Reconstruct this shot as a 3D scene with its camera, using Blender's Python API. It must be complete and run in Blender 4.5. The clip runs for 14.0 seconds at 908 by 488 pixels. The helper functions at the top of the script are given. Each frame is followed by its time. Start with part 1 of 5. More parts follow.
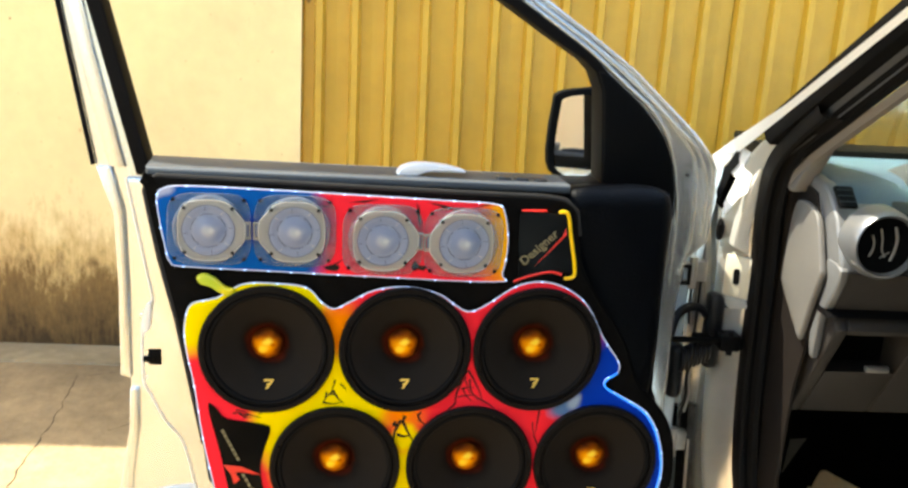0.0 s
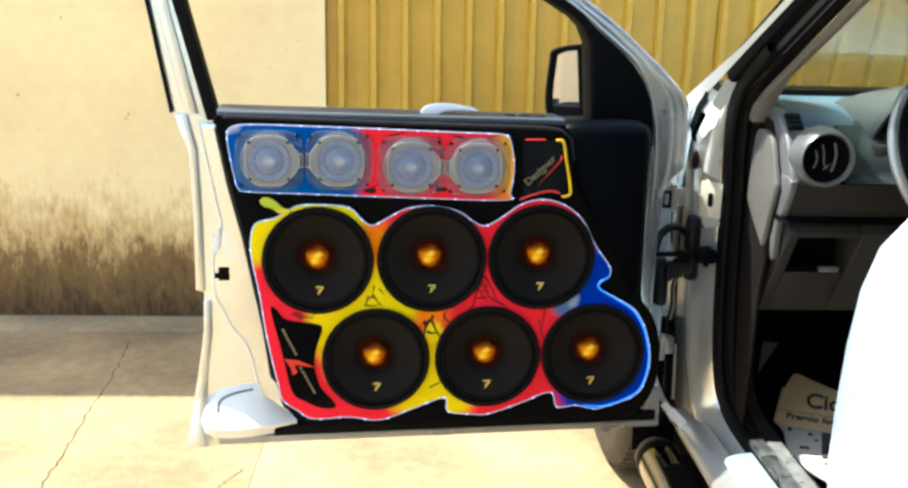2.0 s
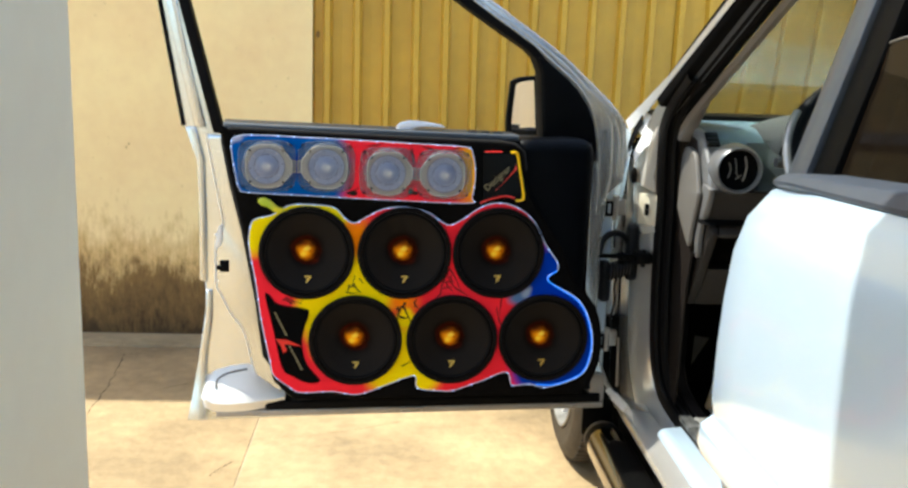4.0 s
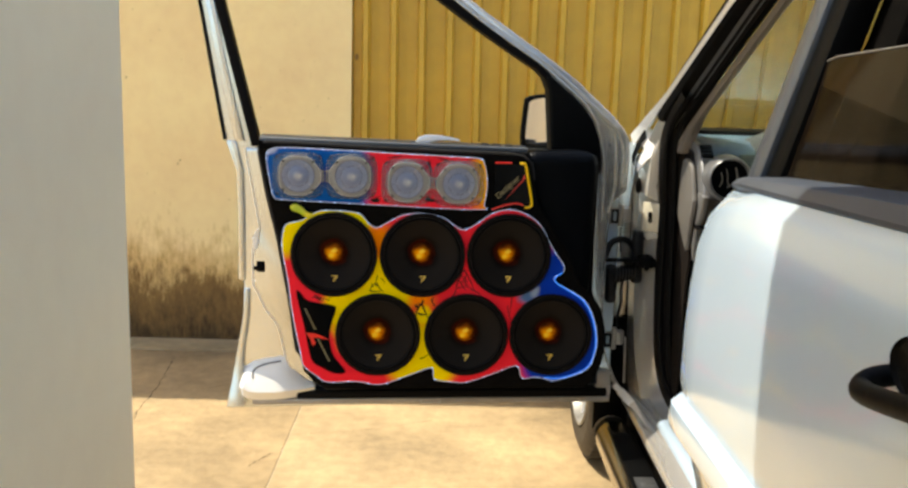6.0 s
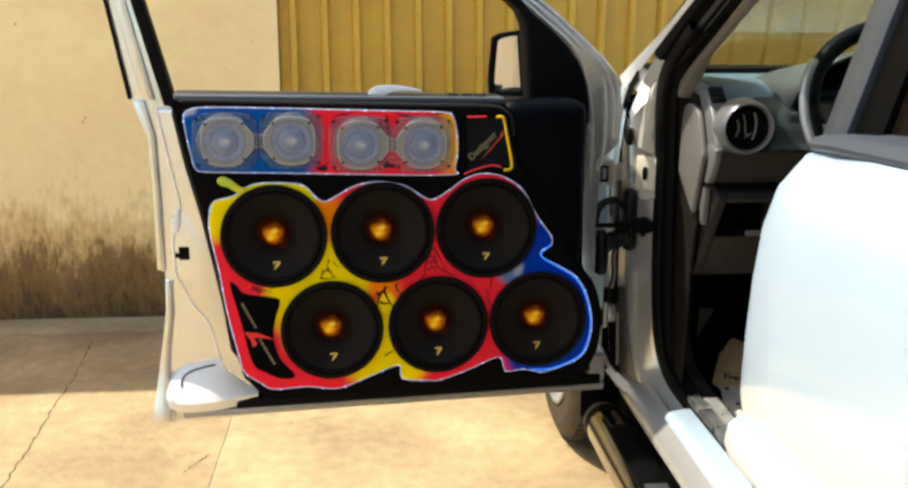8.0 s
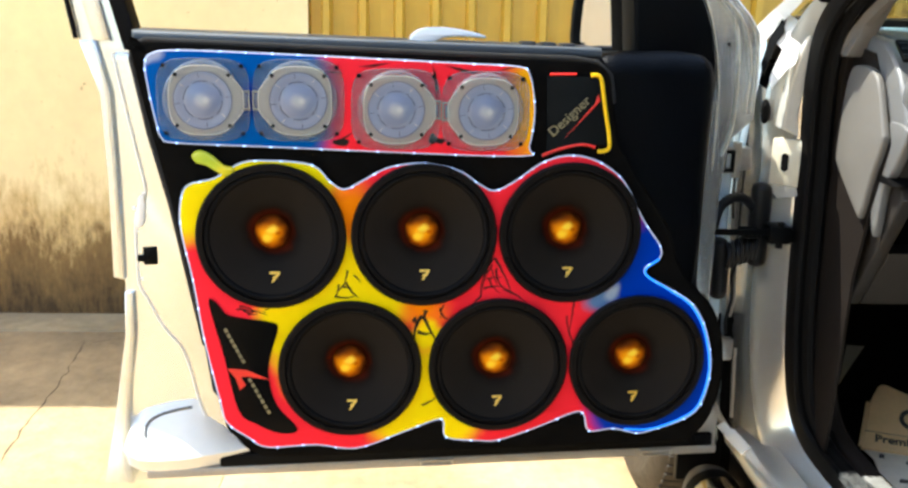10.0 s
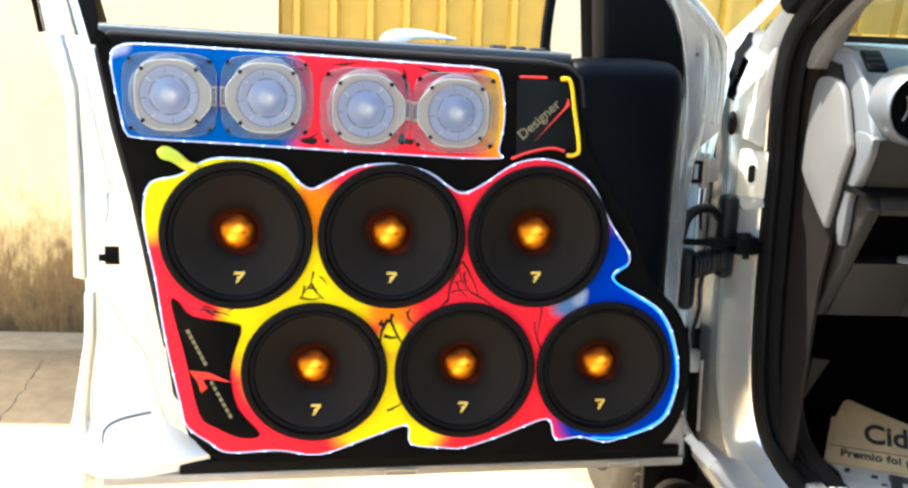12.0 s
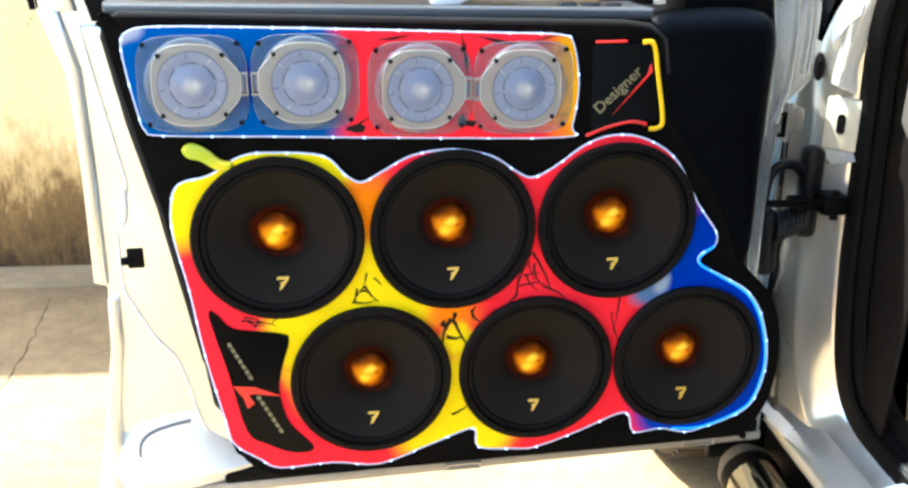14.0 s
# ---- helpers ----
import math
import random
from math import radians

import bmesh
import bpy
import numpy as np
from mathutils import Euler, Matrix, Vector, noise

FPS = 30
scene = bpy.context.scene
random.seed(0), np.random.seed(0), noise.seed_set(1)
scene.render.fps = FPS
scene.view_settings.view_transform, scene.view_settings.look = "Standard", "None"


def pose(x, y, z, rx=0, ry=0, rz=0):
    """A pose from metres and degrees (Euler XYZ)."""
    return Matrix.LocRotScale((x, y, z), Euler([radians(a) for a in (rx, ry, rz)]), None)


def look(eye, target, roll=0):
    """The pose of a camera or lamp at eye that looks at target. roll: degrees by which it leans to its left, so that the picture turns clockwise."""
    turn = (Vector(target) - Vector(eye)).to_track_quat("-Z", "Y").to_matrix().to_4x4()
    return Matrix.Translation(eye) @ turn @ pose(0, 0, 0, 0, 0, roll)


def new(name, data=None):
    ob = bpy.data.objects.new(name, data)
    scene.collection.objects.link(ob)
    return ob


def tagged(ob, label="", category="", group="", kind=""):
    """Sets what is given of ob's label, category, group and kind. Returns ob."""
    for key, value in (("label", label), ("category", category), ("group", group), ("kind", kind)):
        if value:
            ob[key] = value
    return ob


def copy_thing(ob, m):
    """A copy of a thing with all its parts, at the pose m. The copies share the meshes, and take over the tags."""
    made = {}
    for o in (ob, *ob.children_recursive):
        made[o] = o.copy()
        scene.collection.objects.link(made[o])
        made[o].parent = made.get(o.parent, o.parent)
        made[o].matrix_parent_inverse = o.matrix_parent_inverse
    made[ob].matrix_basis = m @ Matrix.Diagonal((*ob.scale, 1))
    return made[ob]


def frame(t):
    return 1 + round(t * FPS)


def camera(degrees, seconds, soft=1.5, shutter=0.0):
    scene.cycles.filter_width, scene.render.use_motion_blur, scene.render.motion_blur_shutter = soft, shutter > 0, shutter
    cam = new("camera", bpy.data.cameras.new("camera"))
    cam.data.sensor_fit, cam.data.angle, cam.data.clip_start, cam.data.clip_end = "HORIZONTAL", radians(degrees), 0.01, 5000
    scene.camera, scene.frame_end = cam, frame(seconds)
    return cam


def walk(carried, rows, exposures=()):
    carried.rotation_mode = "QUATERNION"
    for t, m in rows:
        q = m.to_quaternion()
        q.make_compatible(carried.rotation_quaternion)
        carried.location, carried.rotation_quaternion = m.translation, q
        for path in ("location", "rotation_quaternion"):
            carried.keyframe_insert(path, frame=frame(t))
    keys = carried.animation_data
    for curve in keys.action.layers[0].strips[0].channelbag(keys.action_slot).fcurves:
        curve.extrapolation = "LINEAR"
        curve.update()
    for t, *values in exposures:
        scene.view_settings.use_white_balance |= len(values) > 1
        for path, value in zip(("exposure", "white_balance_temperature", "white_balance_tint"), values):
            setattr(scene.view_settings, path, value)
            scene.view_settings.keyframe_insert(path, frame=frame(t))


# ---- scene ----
cam = camera(50.1, 14.0, soft=2.6)
METRES, EYE, TILT, LEAN, TURN = 2.55, 1.44, -15.0, -3.0, -2.7
ROWS = [
    (0.0, 0.0, 0.0, 0.0, 0.0, 0.0, 0.0),
    (0.5, 0.0048, -0.0323, -0.0227, 2.03, -2.46, 0.27),
    (1.0, 0.012, -0.0733, -0.0438, 2.82, -0.72, -0.05),
    (1.5, 0.0068, -0.1015, -0.0531, 2.68, 0.15, 0.75),
    (2.0, -0.0022, -0.1271, -0.0612, 0.89, 0.42, 1.61),
    (2.5, -0.0107, -0.163, -0.075, -0.8, 0.03, 1.7),
    (3.0, -0.0114, -0.1926, -0.088, -2.1, 1.09, 1.49),
    (5.5, 0.0437, -0.3189, -0.1344, 3.14, 4.65, 0.27),
    (6.0, 0.0434, -0.3296, -0.1339, 2.69, 4.7, 0.71),
    (6.5, 0.0406, -0.3123, -0.1292, 2.71, 4.78, 1.86),
    (7.0, 0.0324, -0.2697, -0.1165, 1.55, 4.39, 2.47),
    (7.5, 0.0174, -0.2209, -0.1018, -0.23, 3.57, 3.79),
    (8.0, 0.0068, -0.1693, -0.0928, -1.35, 0.99, 3.28),
    (8.5, 0.0082, -0.0975, -0.0764, 1.48, 0.28, 1.45),
    (11.0, -0.0095, 0.0899, -0.0876, -0.31, 0.86, 1.08),
    (11.5, -0.0086, 0.0797, -0.0905, -1.49, 2.12, 0.31),
    (12.0, -0.0057, 0.0638, -0.0944, -1.0, 2.4, 0.9),
    (12.5, 0.0, 0.0444, -0.086, -0.36, 1.12, 2.3),
    (13.0, -0.0062, 0.0326, -0.0616, 0.53, -1.0, 1.43),
    (13.5, -0.0268, 0.0633, -0.0425, -3.07, -4.81, 3.76),
    (14.0, -0.0418, 0.1298, -0.0287, -1.6, -5.33, 3.08),
]
EXPOSURES = [(0.0, 1.95, 6900, 4), (0.5, 1.92, 6400, 3), (1.5, 1.83, 6100, 2), (3.0, 1.53, 6000, 3), (5.5, 1.19, 7100, 7), (6.5, 1.12, 7150, 8), (7.5, 1.15, 7100, 8), (8.0, 1.22, 6800, 7), (8.5, 1.28, 6800, 6), (10.8, 2.33, 6050, 5), (12.5, 2.6, 6000, 6), (14.0, 2.33, 5950, 4)]
walk(cam, [(t, pose(0, 0, EYE, TILT, LEAN, TURN) @ pose(METRES * x, METRES * y, METRES * z, 90 + pitch, roll, yaw)) for t, x, y, z, yaw, pitch, roll in ROWS], EXPOSURES)

# ---- light: high sun across the yard, open sky ----
TO_SUN = Vector((-0.46, 0.10, 0.88)).normalized()
world = bpy.data.worlds.new("world")
scene.world = world
world.use_nodes = True
sky = world.node_tree.nodes.new("ShaderNodeTexSky")
sky.sky_type, sky.sun_disc = "NISHITA", False
sky.sun_elevation = math.asin(TO_SUN.z)
sky.sun_rotation = math.atan2(TO_SUN.x, TO_SUN.y)
back = world.node_tree.nodes["Background"]
back.inputs["Strength"].default_value = 0.15
world.node_tree.links.new(sky.outputs[0], back.inputs["Color"])
sun_data = bpy.data.lights.new("sun", "SUN")
sun_data.energy, sun_data.angle, sun_data.color = 2.9, radians(0.5), (1.0, 0.96, 0.88)
sun = new("sun", sun_data)
sun.matrix_world = look(TO_SUN * 30, (0, 0, 0))


# ---- materials ----
def material(name, color, rough=0.5, metal=0.0, spread=0.12, scale=8.0, bump=0.0, bump_scale=60.0, coat=0.0, spec=0.5):
    """A surface whose colour wanders at two scales, with fine relief."""
    m = bpy.data.materials.new(name)
    m.use_nodes = True
    n, l = m.node_tree.nodes, m.node_tree.links
    b = n["Principled BSDF"]
    co = n.new("ShaderNodeTexCoord")
    big, small = n.new("ShaderNodeTexNoise"), n.new("ShaderNodeTexNoise")
    big.inputs["Scale"].default_value, big.inputs["Detail"].default_value = scale, 4
    small.inputs["Scale"].default_value, small.inputs["Detail"].default_value = scale * 9, 3
    l.new(co.outputs["Object"], big.inputs["Vector"])
    l.new(co.outputs["Object"], small.inputs["Vector"])
    mix = n.new("ShaderNodeMath")
    mix.operation = "MULTIPLY_ADD"
    l.new(small.outputs[0], mix.inputs[0])
    mix.inputs[1].default_value = 0.4
    l.new(big.outputs[0], mix.inputs[2])
    ramp = n.new("ShaderNodeValToRGB")
    ramp.color_ramp.elements[0].position, ramp.color_ramp.elements[1].position = 0.4, 1.0
    ramp.color_ramp.elements[0].color = [min(1, c * (1 - spread)) for c in color] + [1]
    ramp.color_ramp.elements[1].color = [min(1, c * (1 + spread)) for c in color] + [1]
    l.new(mix.outputs[0], ramp.inputs[0])
    l.new(ramp.outputs[0], b.inputs["Base Color"])
    b.inputs["Roughness"].default_value, b.inputs["Metallic"].default_value = rough, metal
    b.inputs["Coat Weight"].default_value = coat
    b.inputs["Coat Roughness"].default_value = 0.04
    b.inputs["Specular IOR Level"].default_value = spec
    if bump:
        tex, bp = n.new("ShaderNodeTexNoise"), n.new("ShaderNodeBump")
        tex.inputs["Scale"].default_value, tex.inputs["Detail"].default_value = bump_scale, 5
        bp.inputs["Strength"].default_value, bp.inputs["Distance"].default_value = bump, 0.01
        l.new(co.outputs["Object"], tex.inputs["Vector"])
        l.new(tex.outputs[0], bp.inputs["Height"])
        l.new(bp.outputs[0], b.inputs["Normal"])
    return m


def glow(name, color, strength):
    m = bpy.data.materials.new(name)
    m.use_nodes = True
    b = m.node_tree.nodes["Principled BSDF"]
    b.inputs["Base Color"].default_value = (*color, 1)
    b.inputs["Emission Color"].default_value = (*color, 1)
    b.inputs["Emission Strength"].default_value = strength
    return m


def glass(name, color, rough=0.0):
    m = bpy.data.materials.new(name)
    m.use_nodes = True
    b = m.node_tree.nodes["Principled BSDF"]
    b.inputs["Base Color"].default_value = (*color, 1)
    b.inputs["Transmission Weight"].default_value = 1
    b.inputs["Roughness"].default_value = rough
    b.inputs["IOR"].default_value = 1.45
    return m


def film(name, color, cover, rough=0.2):
    """A see-through plastic that veils what lies behind it."""
    m = bpy.data.materials.new(name)
    m.use_nodes = True
    n, l = m.node_tree.nodes, m.node_tree.links
    b = n["Principled BSDF"]
    b.inputs["Base Color"].default_value = (*color, 1)
    b.inputs["Roughness"].default_value = rough
    clear, mix = n.new("ShaderNodeBsdfTransparent"), n.new("ShaderNodeMixShader")
    mix.inputs[0].default_value = cover
    l.new(clear.outputs[0], mix.inputs[1])
    l.new(b.outputs[0], mix.inputs[2])
    l.new(mix.outputs[0], n["Material Output"].inputs["Surface"])
    return m


def airbrush(name, ground, spots, rough=0.25, coat=0.3):
    """Airbrushed paint: soft patches (x, y, inner radius, outer radius, colour) over a ground colour."""
    m = bpy.data.materials.new(name)
    m.use_nodes = True
    n, l = m.node_tree.nodes, m.node_tree.links
    b = n["Principled BSDF"]
    co, tex, warp = n.new("ShaderNodeTexCoord"), n.new("ShaderNodeTexNoise"), n.new("ShaderNodeVectorMath")
    tex.inputs["Scale"].default_value = 22
    l.new(co.outputs["Object"], tex.inputs["Vector"])
    warp.operation = "MULTIPLY_ADD"
    l.new(tex.outputs["Color"], warp.inputs[0])
    warp.inputs[1].default_value = (0.03, 0.03, 0)
    l.new(co.outputs["Object"], warp.inputs[2])
    last = None
    for x, y, r0, r1, color in spots:
        dist, rng, mix = n.new("ShaderNodeVectorMath"), n.new("ShaderNodeMapRange"), n.new("ShaderNodeMix")
        dist.operation, rng.interpolation_type, mix.data_type = "DISTANCE", "SMOOTHSTEP", "RGBA"
        flat = n.new("ShaderNodeVectorMath")
        flat.operation = "MULTIPLY"
        flat.inputs[1].default_value = (1, 1, 0)
        l.new(warp.outputs[0], flat.inputs[0])
        l.new(flat.outputs[0], dist.inputs[0])
        dist.inputs[1].default_value = (x + 0.015, y + 0.015, 0)
        l.new(dist.outputs["Value"], rng.inputs["Value"])
        rng.inputs["From Min"].default_value, rng.inputs["From Max"].default_value = r1, r0
        l.new(rng.outputs[0], mix.inputs["Factor"])
        if last:
            l.new(last, mix.inputs["A"])
        else:
            mix.inputs["A"].default_value = (*ground, 1)
        mix.inputs["B"].default_value = (*color, 1)
        last = mix.outputs["Result"]
    l.new(last, b.inputs["Base Color"])
    b.inputs["Roughness"].default_value = rough
    b.inputs["Coat Weight"].default_value = coat
    b.inputs["Specular IOR Level"].default_value = 0.5 if coat else 0.04
    return m


SILVER = material("silver_paint", (0.68, 0.84, 0.97), 0.26, 0.3, 0.015, 5, coat=1.0)
FRAME_SILVER = material("silver_frame_paint", (0.81, 0.765, 0.69), 0.20, 0.68, 0.06, 6, coat=0.6)
# Brown-grey holds the ground shade mirrored in the lip; also darkens the edge cap.
LIP_DARKENED = material("dusty_lip_paint", (0.36, 0.325, 0.28), 0.42, 0.3, 0.15, 14)
JAMB_PALE = material("pale_jamb_paint", (0.74, 0.70, 0.62), 0.35, 0.25, 0.05, 8, coat=0.3)
SILVER_IN = material("silver_door_paint", (0.70, 0.735, 0.735), 0.22, 0.8, 0.05, 6, coat=0.6)
# Paler copy of the silver paint, for parts the sun whitens.
SILVER_LIT = material("pale_silver_paint", (0.88, 0.84, 0.76), 0.4, 0.1, 0.04, 6, coat=0.15)
BLACK_TRIM = material("black_trim_plastic", (0.0025, 0.0025, 0.0025), 0.5, 0, 0.25, 20, 0.12, 300, spec=0.07)
CARPET = material("black_felt", (0.0058, 0.0051, 0.0043), 0.95, 0, 0.35, 40, 0.5, 900, spec=0.02)
VINYL = material("black_vinyl", (0.0014, 0.0019, 0.0030), 0.40, 0, 0.2, 12, 0.15, 220, spec=0.08)
RUBBER = material("black_rubber", (0.005, 0.0045, 0.0043), 0.6, 0, 0.3, 25, spec=0.06)
DASH_DARK = material("dark_dash_plastic", (0.030, 0.0248, 0.0208), 0.55, 0, 0.15, 14, 0.2, 400, spec=0.2)
DASH_TOP = material("blue_grey_dash_top", (0.045, 0.076, 0.112), 0.42, 0, 0.12, 14, 0.2, 300, spec=0.4)
DASH_SILVER = material("silver_dash_plastic", (0.18, 0.175, 0.168), 0.4, 0.3, 0.05, 10)
DASH_SLATE = material("slate_dash_plastic", (0.013, 0.017, 0.021), 0.55, 0, 0.12, 14, 0.2, 300, spec=0.2)
PIPING = material("dark_grey_piping", (0.024, 0.022, 0.020), 0.85, 0, 0.2, 30, spec=0.1)
SEAL = material("brown_black_seal", (0.0062, 0.0052, 0.0045), 0.5, 0, 0.2, 20, spec=0.13)
BELT = material("grey_belt_rubber", (0.05, 0.05, 0.05), 0.4, 0, 0.1, 20)
PALE_TRIM = material("grey_beige_trim", (0.165, 0.145, 0.125), 0.7, 0, 0.06, 12, 0.1, 400)
CREAM_PAINT = material("cream_primer", (0.75, 0.68, 0.52), 0.45, 0.1, 0.06, 12)
SCUFF = material("scuffed_metal", (0.10, 0.10, 0.094), 0.6, 0.3, 0.95, 30, 0.6, 120)
WORN_PALE = material("worn_pale_plastic", (0.20, 0.195, 0.175), 0.7, 0, 0.45, 25, 0.3, 150)
PALE = material("pale_grey_plastic", (0.150, 0.136, 0.118), 0.5, 0, 0.05, 10)
CHROME = material("chrome", (0.42, 0.39, 0.35), 0.14, 1.0, 0.05, 10)
CHROME_SATIN = material("satin_chrome", (0.88, 0.88, 0.88), 0.3, 0.25, 0.03, 10)
DASH_HOOD = material("grey_hood_plastic", (0.034, 0.037, 0.040), 0.6, 0, 0.08, 14, 0.15, 300, spec=0.12)
DASH_BRIGHT = material("satin_dash_metal", (0.26, 0.257, 0.255), 0.3, 0.6, 0.03, 10)
STEEL = material("zinc_steel", (0.45, 0.43, 0.40), 0.35, 0.8, 0.2, 30)
RIM = material("black_steel_basket", (0.0062, 0.0049, 0.0042), 0.5, 0, 0.25, 30, 0.15, 300, spec=0.07)
GOLD = material("gold_print", (0.85, 0.5, 0.06), 0.35, 0.2, 0.1, 40)
DULL_GOLD = material("dull_gold_print", (0.24, 0.205, 0.11), 0.5, 0.2, 0.1, 40)
# Bright core and dark rim paint a glow; yellow blots suggest an emblem.
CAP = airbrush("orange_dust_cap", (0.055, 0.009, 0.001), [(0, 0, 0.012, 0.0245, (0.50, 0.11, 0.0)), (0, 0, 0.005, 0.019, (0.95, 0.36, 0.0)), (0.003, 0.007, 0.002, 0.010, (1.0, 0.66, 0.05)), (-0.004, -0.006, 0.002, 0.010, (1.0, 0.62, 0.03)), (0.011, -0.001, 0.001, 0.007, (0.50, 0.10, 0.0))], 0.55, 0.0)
# Black cone; the red ring paints the cap's glow onto it.
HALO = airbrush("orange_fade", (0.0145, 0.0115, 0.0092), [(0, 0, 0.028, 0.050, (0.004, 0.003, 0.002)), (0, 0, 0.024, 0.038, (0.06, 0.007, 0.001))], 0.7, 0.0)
# Pale spots at the centre paint a soft highlight on the dome.
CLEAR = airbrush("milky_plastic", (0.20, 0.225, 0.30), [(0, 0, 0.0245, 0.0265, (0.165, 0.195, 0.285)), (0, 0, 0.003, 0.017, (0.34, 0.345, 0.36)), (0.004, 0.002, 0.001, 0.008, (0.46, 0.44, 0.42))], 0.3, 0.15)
CLEAR_EDGE = material("pale_moulded_edge", (0.42, 0.40, 0.34), 0.35, 0, 0.06, 30, coat=0.2)
CLEAR_DARK = material("smoky_plastic", (0.11, 0.125, 0.17), 0.25, 0, 0.1, 30, coat=0.3)
CLEAR_BASE = film("clear_acrylic", (0.26, 0.38, 0.44), 0.17, 0.15)
CLEAR_BODY = film("smoky_acrylic", (0.27, 0.30, 0.33), 0.40)
CREAM_PLASTIC = film("pale_grey_frame_plastic", (0.46, 0.43, 0.37), 0.46, 0.35)
YELLOW_SHEET = material("ochre_sheet_metal", (0.56, 0.32, 0.028), 0.45, 0, 0.16, 2.2, 0.05, 40)
RUST = material("brown_rust", (0.20, 0.11, 0.025), 0.8, 0, 0.5, 90)
RIM_ALLOY = material("dusty_alloy", (0.30, 0.29, 0.27), 0.4, 0.5, 0.3, 20)
TYRE = material("tyre_rubber", (0.042, 0.032, 0.022), 0.6, 0, 0.45, 20, 0.3, 120, spec=0.35)
PAPER = material("newsprint", (0.74, 0.52, 0.27), 0.8, 0, 0.12, 14)
PAGE = material("grey_newsprint", (0.66, 0.61, 0.52), 0.85, 0, 0.10, 30)
INK = material("black_ink", (0.03, 0.03, 0.03), 0.7)
RED_PAINT = material("red_paint", (0.80, 0.03, 0.02), 0.3, 0, 0.08, 20)
YELLOW_PAINT = material("yellow_paint", (0.9, 0.55, 0.0), 0.3, 0, 0.08, 20)
GREEN_PAINT = airbrush("yellow_green_paint", (0.75, 0.62, 0.01), [(-0.29, 0.975, 0.01, 0.03, (0.40, 0.50, 0.02))])
PIER = material("cream_render", (0.98, 0.85, 0.63), 0.85, 0, 0.05, 3, 0.1, 30)
LED = glow("led_strip", (0.40, 0.44, 0.58), 0.17)
LED_DOT = glow("led_chip", (0.35, 0.55, 1.0), 0.8)
LED_BLUE = glow("blue_led_strip", (0.02, 0.24, 1.0), 0.35)
MIRROR = material("mirror_glass", (0.85, 0.82, 0.78), 0.03, 1.0, 0.01, 4)
GLASS = glass("green_tinged_glass", (0.76, 0.86, 0.60))
GLASS.node_tree.nodes["Principled BSDF"].inputs["Specular IOR Level"].default_value = 0.05
TINT = glass("tinted_glass", (0.085, 0.060, 0.035))
TINT.node_tree.nodes["Principled BSDF"].inputs["Specular IOR Level"].default_value = 0.2
TINT_FILM = film("tinted_window_film", (0.014, 0.0095, 0.006), 0.8, 0.04)
TINT_FILM.node_tree.nodes["Principled BSDF"].inputs["Specular IOR Level"].default_value = 0.08
YEL, RED, BLUE, ORG = (0.9, 0.66, 0.0), (0.88, 0.02, 0.035), (0.0, 0.034, 0.37), (0.9, 0.22, 0.0)
ART = airbrush("airbrushed_flames", RED, [
    (-0.31, 0.93, 0.05, 0.09, YEL), (-0.18, 0.975, 0.06, 0.10, YEL), (-0.09, 0.90, 0.02, 0.06, ORG), (-0.095, 0.77, 0.07, 0.11, YEL),
    (-0.19, 0.67, 0.04, 0.07, YEL), (0.03, 0.60, 0.07, 0.11, YEL), (-0.19, 0.745, 0.02, 0.05, YEL), (0.02, 0.755, 0.01, 0.05, ORG),
    (0.03, 0.71, 0.015, 0.03, YEL), (0.39, 0.80, 0.08, 0.12, BLUE), (0.43, 0.62, 0.13, 0.17, BLUE), (0.285, 0.766, 0.012, 0.03, (0.10, 0.20, 0.42)), (0.305, 0.775, 0.006, 0.018, (0.34, 0.42, 0.55)),
    (-0.30, 0.60, 0.10, 0.14, RED), (-0.13, 0.53, 0.04, 0.09, RED)], 0.5, 0.0)
# The last, pale spot paints sunlight on the band's upper left corner.
TWEETER_ART = airbrush("airbrushed_band", RED, [(-0.30, 1.06, 0.17, 0.21, (0.0, 0.075, 0.30)), (-0.222, 1.06, 0.01, 0.035, (0.0, 0.018, 0.24)), (0.20, 1.05, 0.05, 0.10, (0.95, 0.42, 0.0)), (-0.36, 1.125, 0.01, 0.022, (0.35, 0.36, 0.45))], 0.4, 0.0)


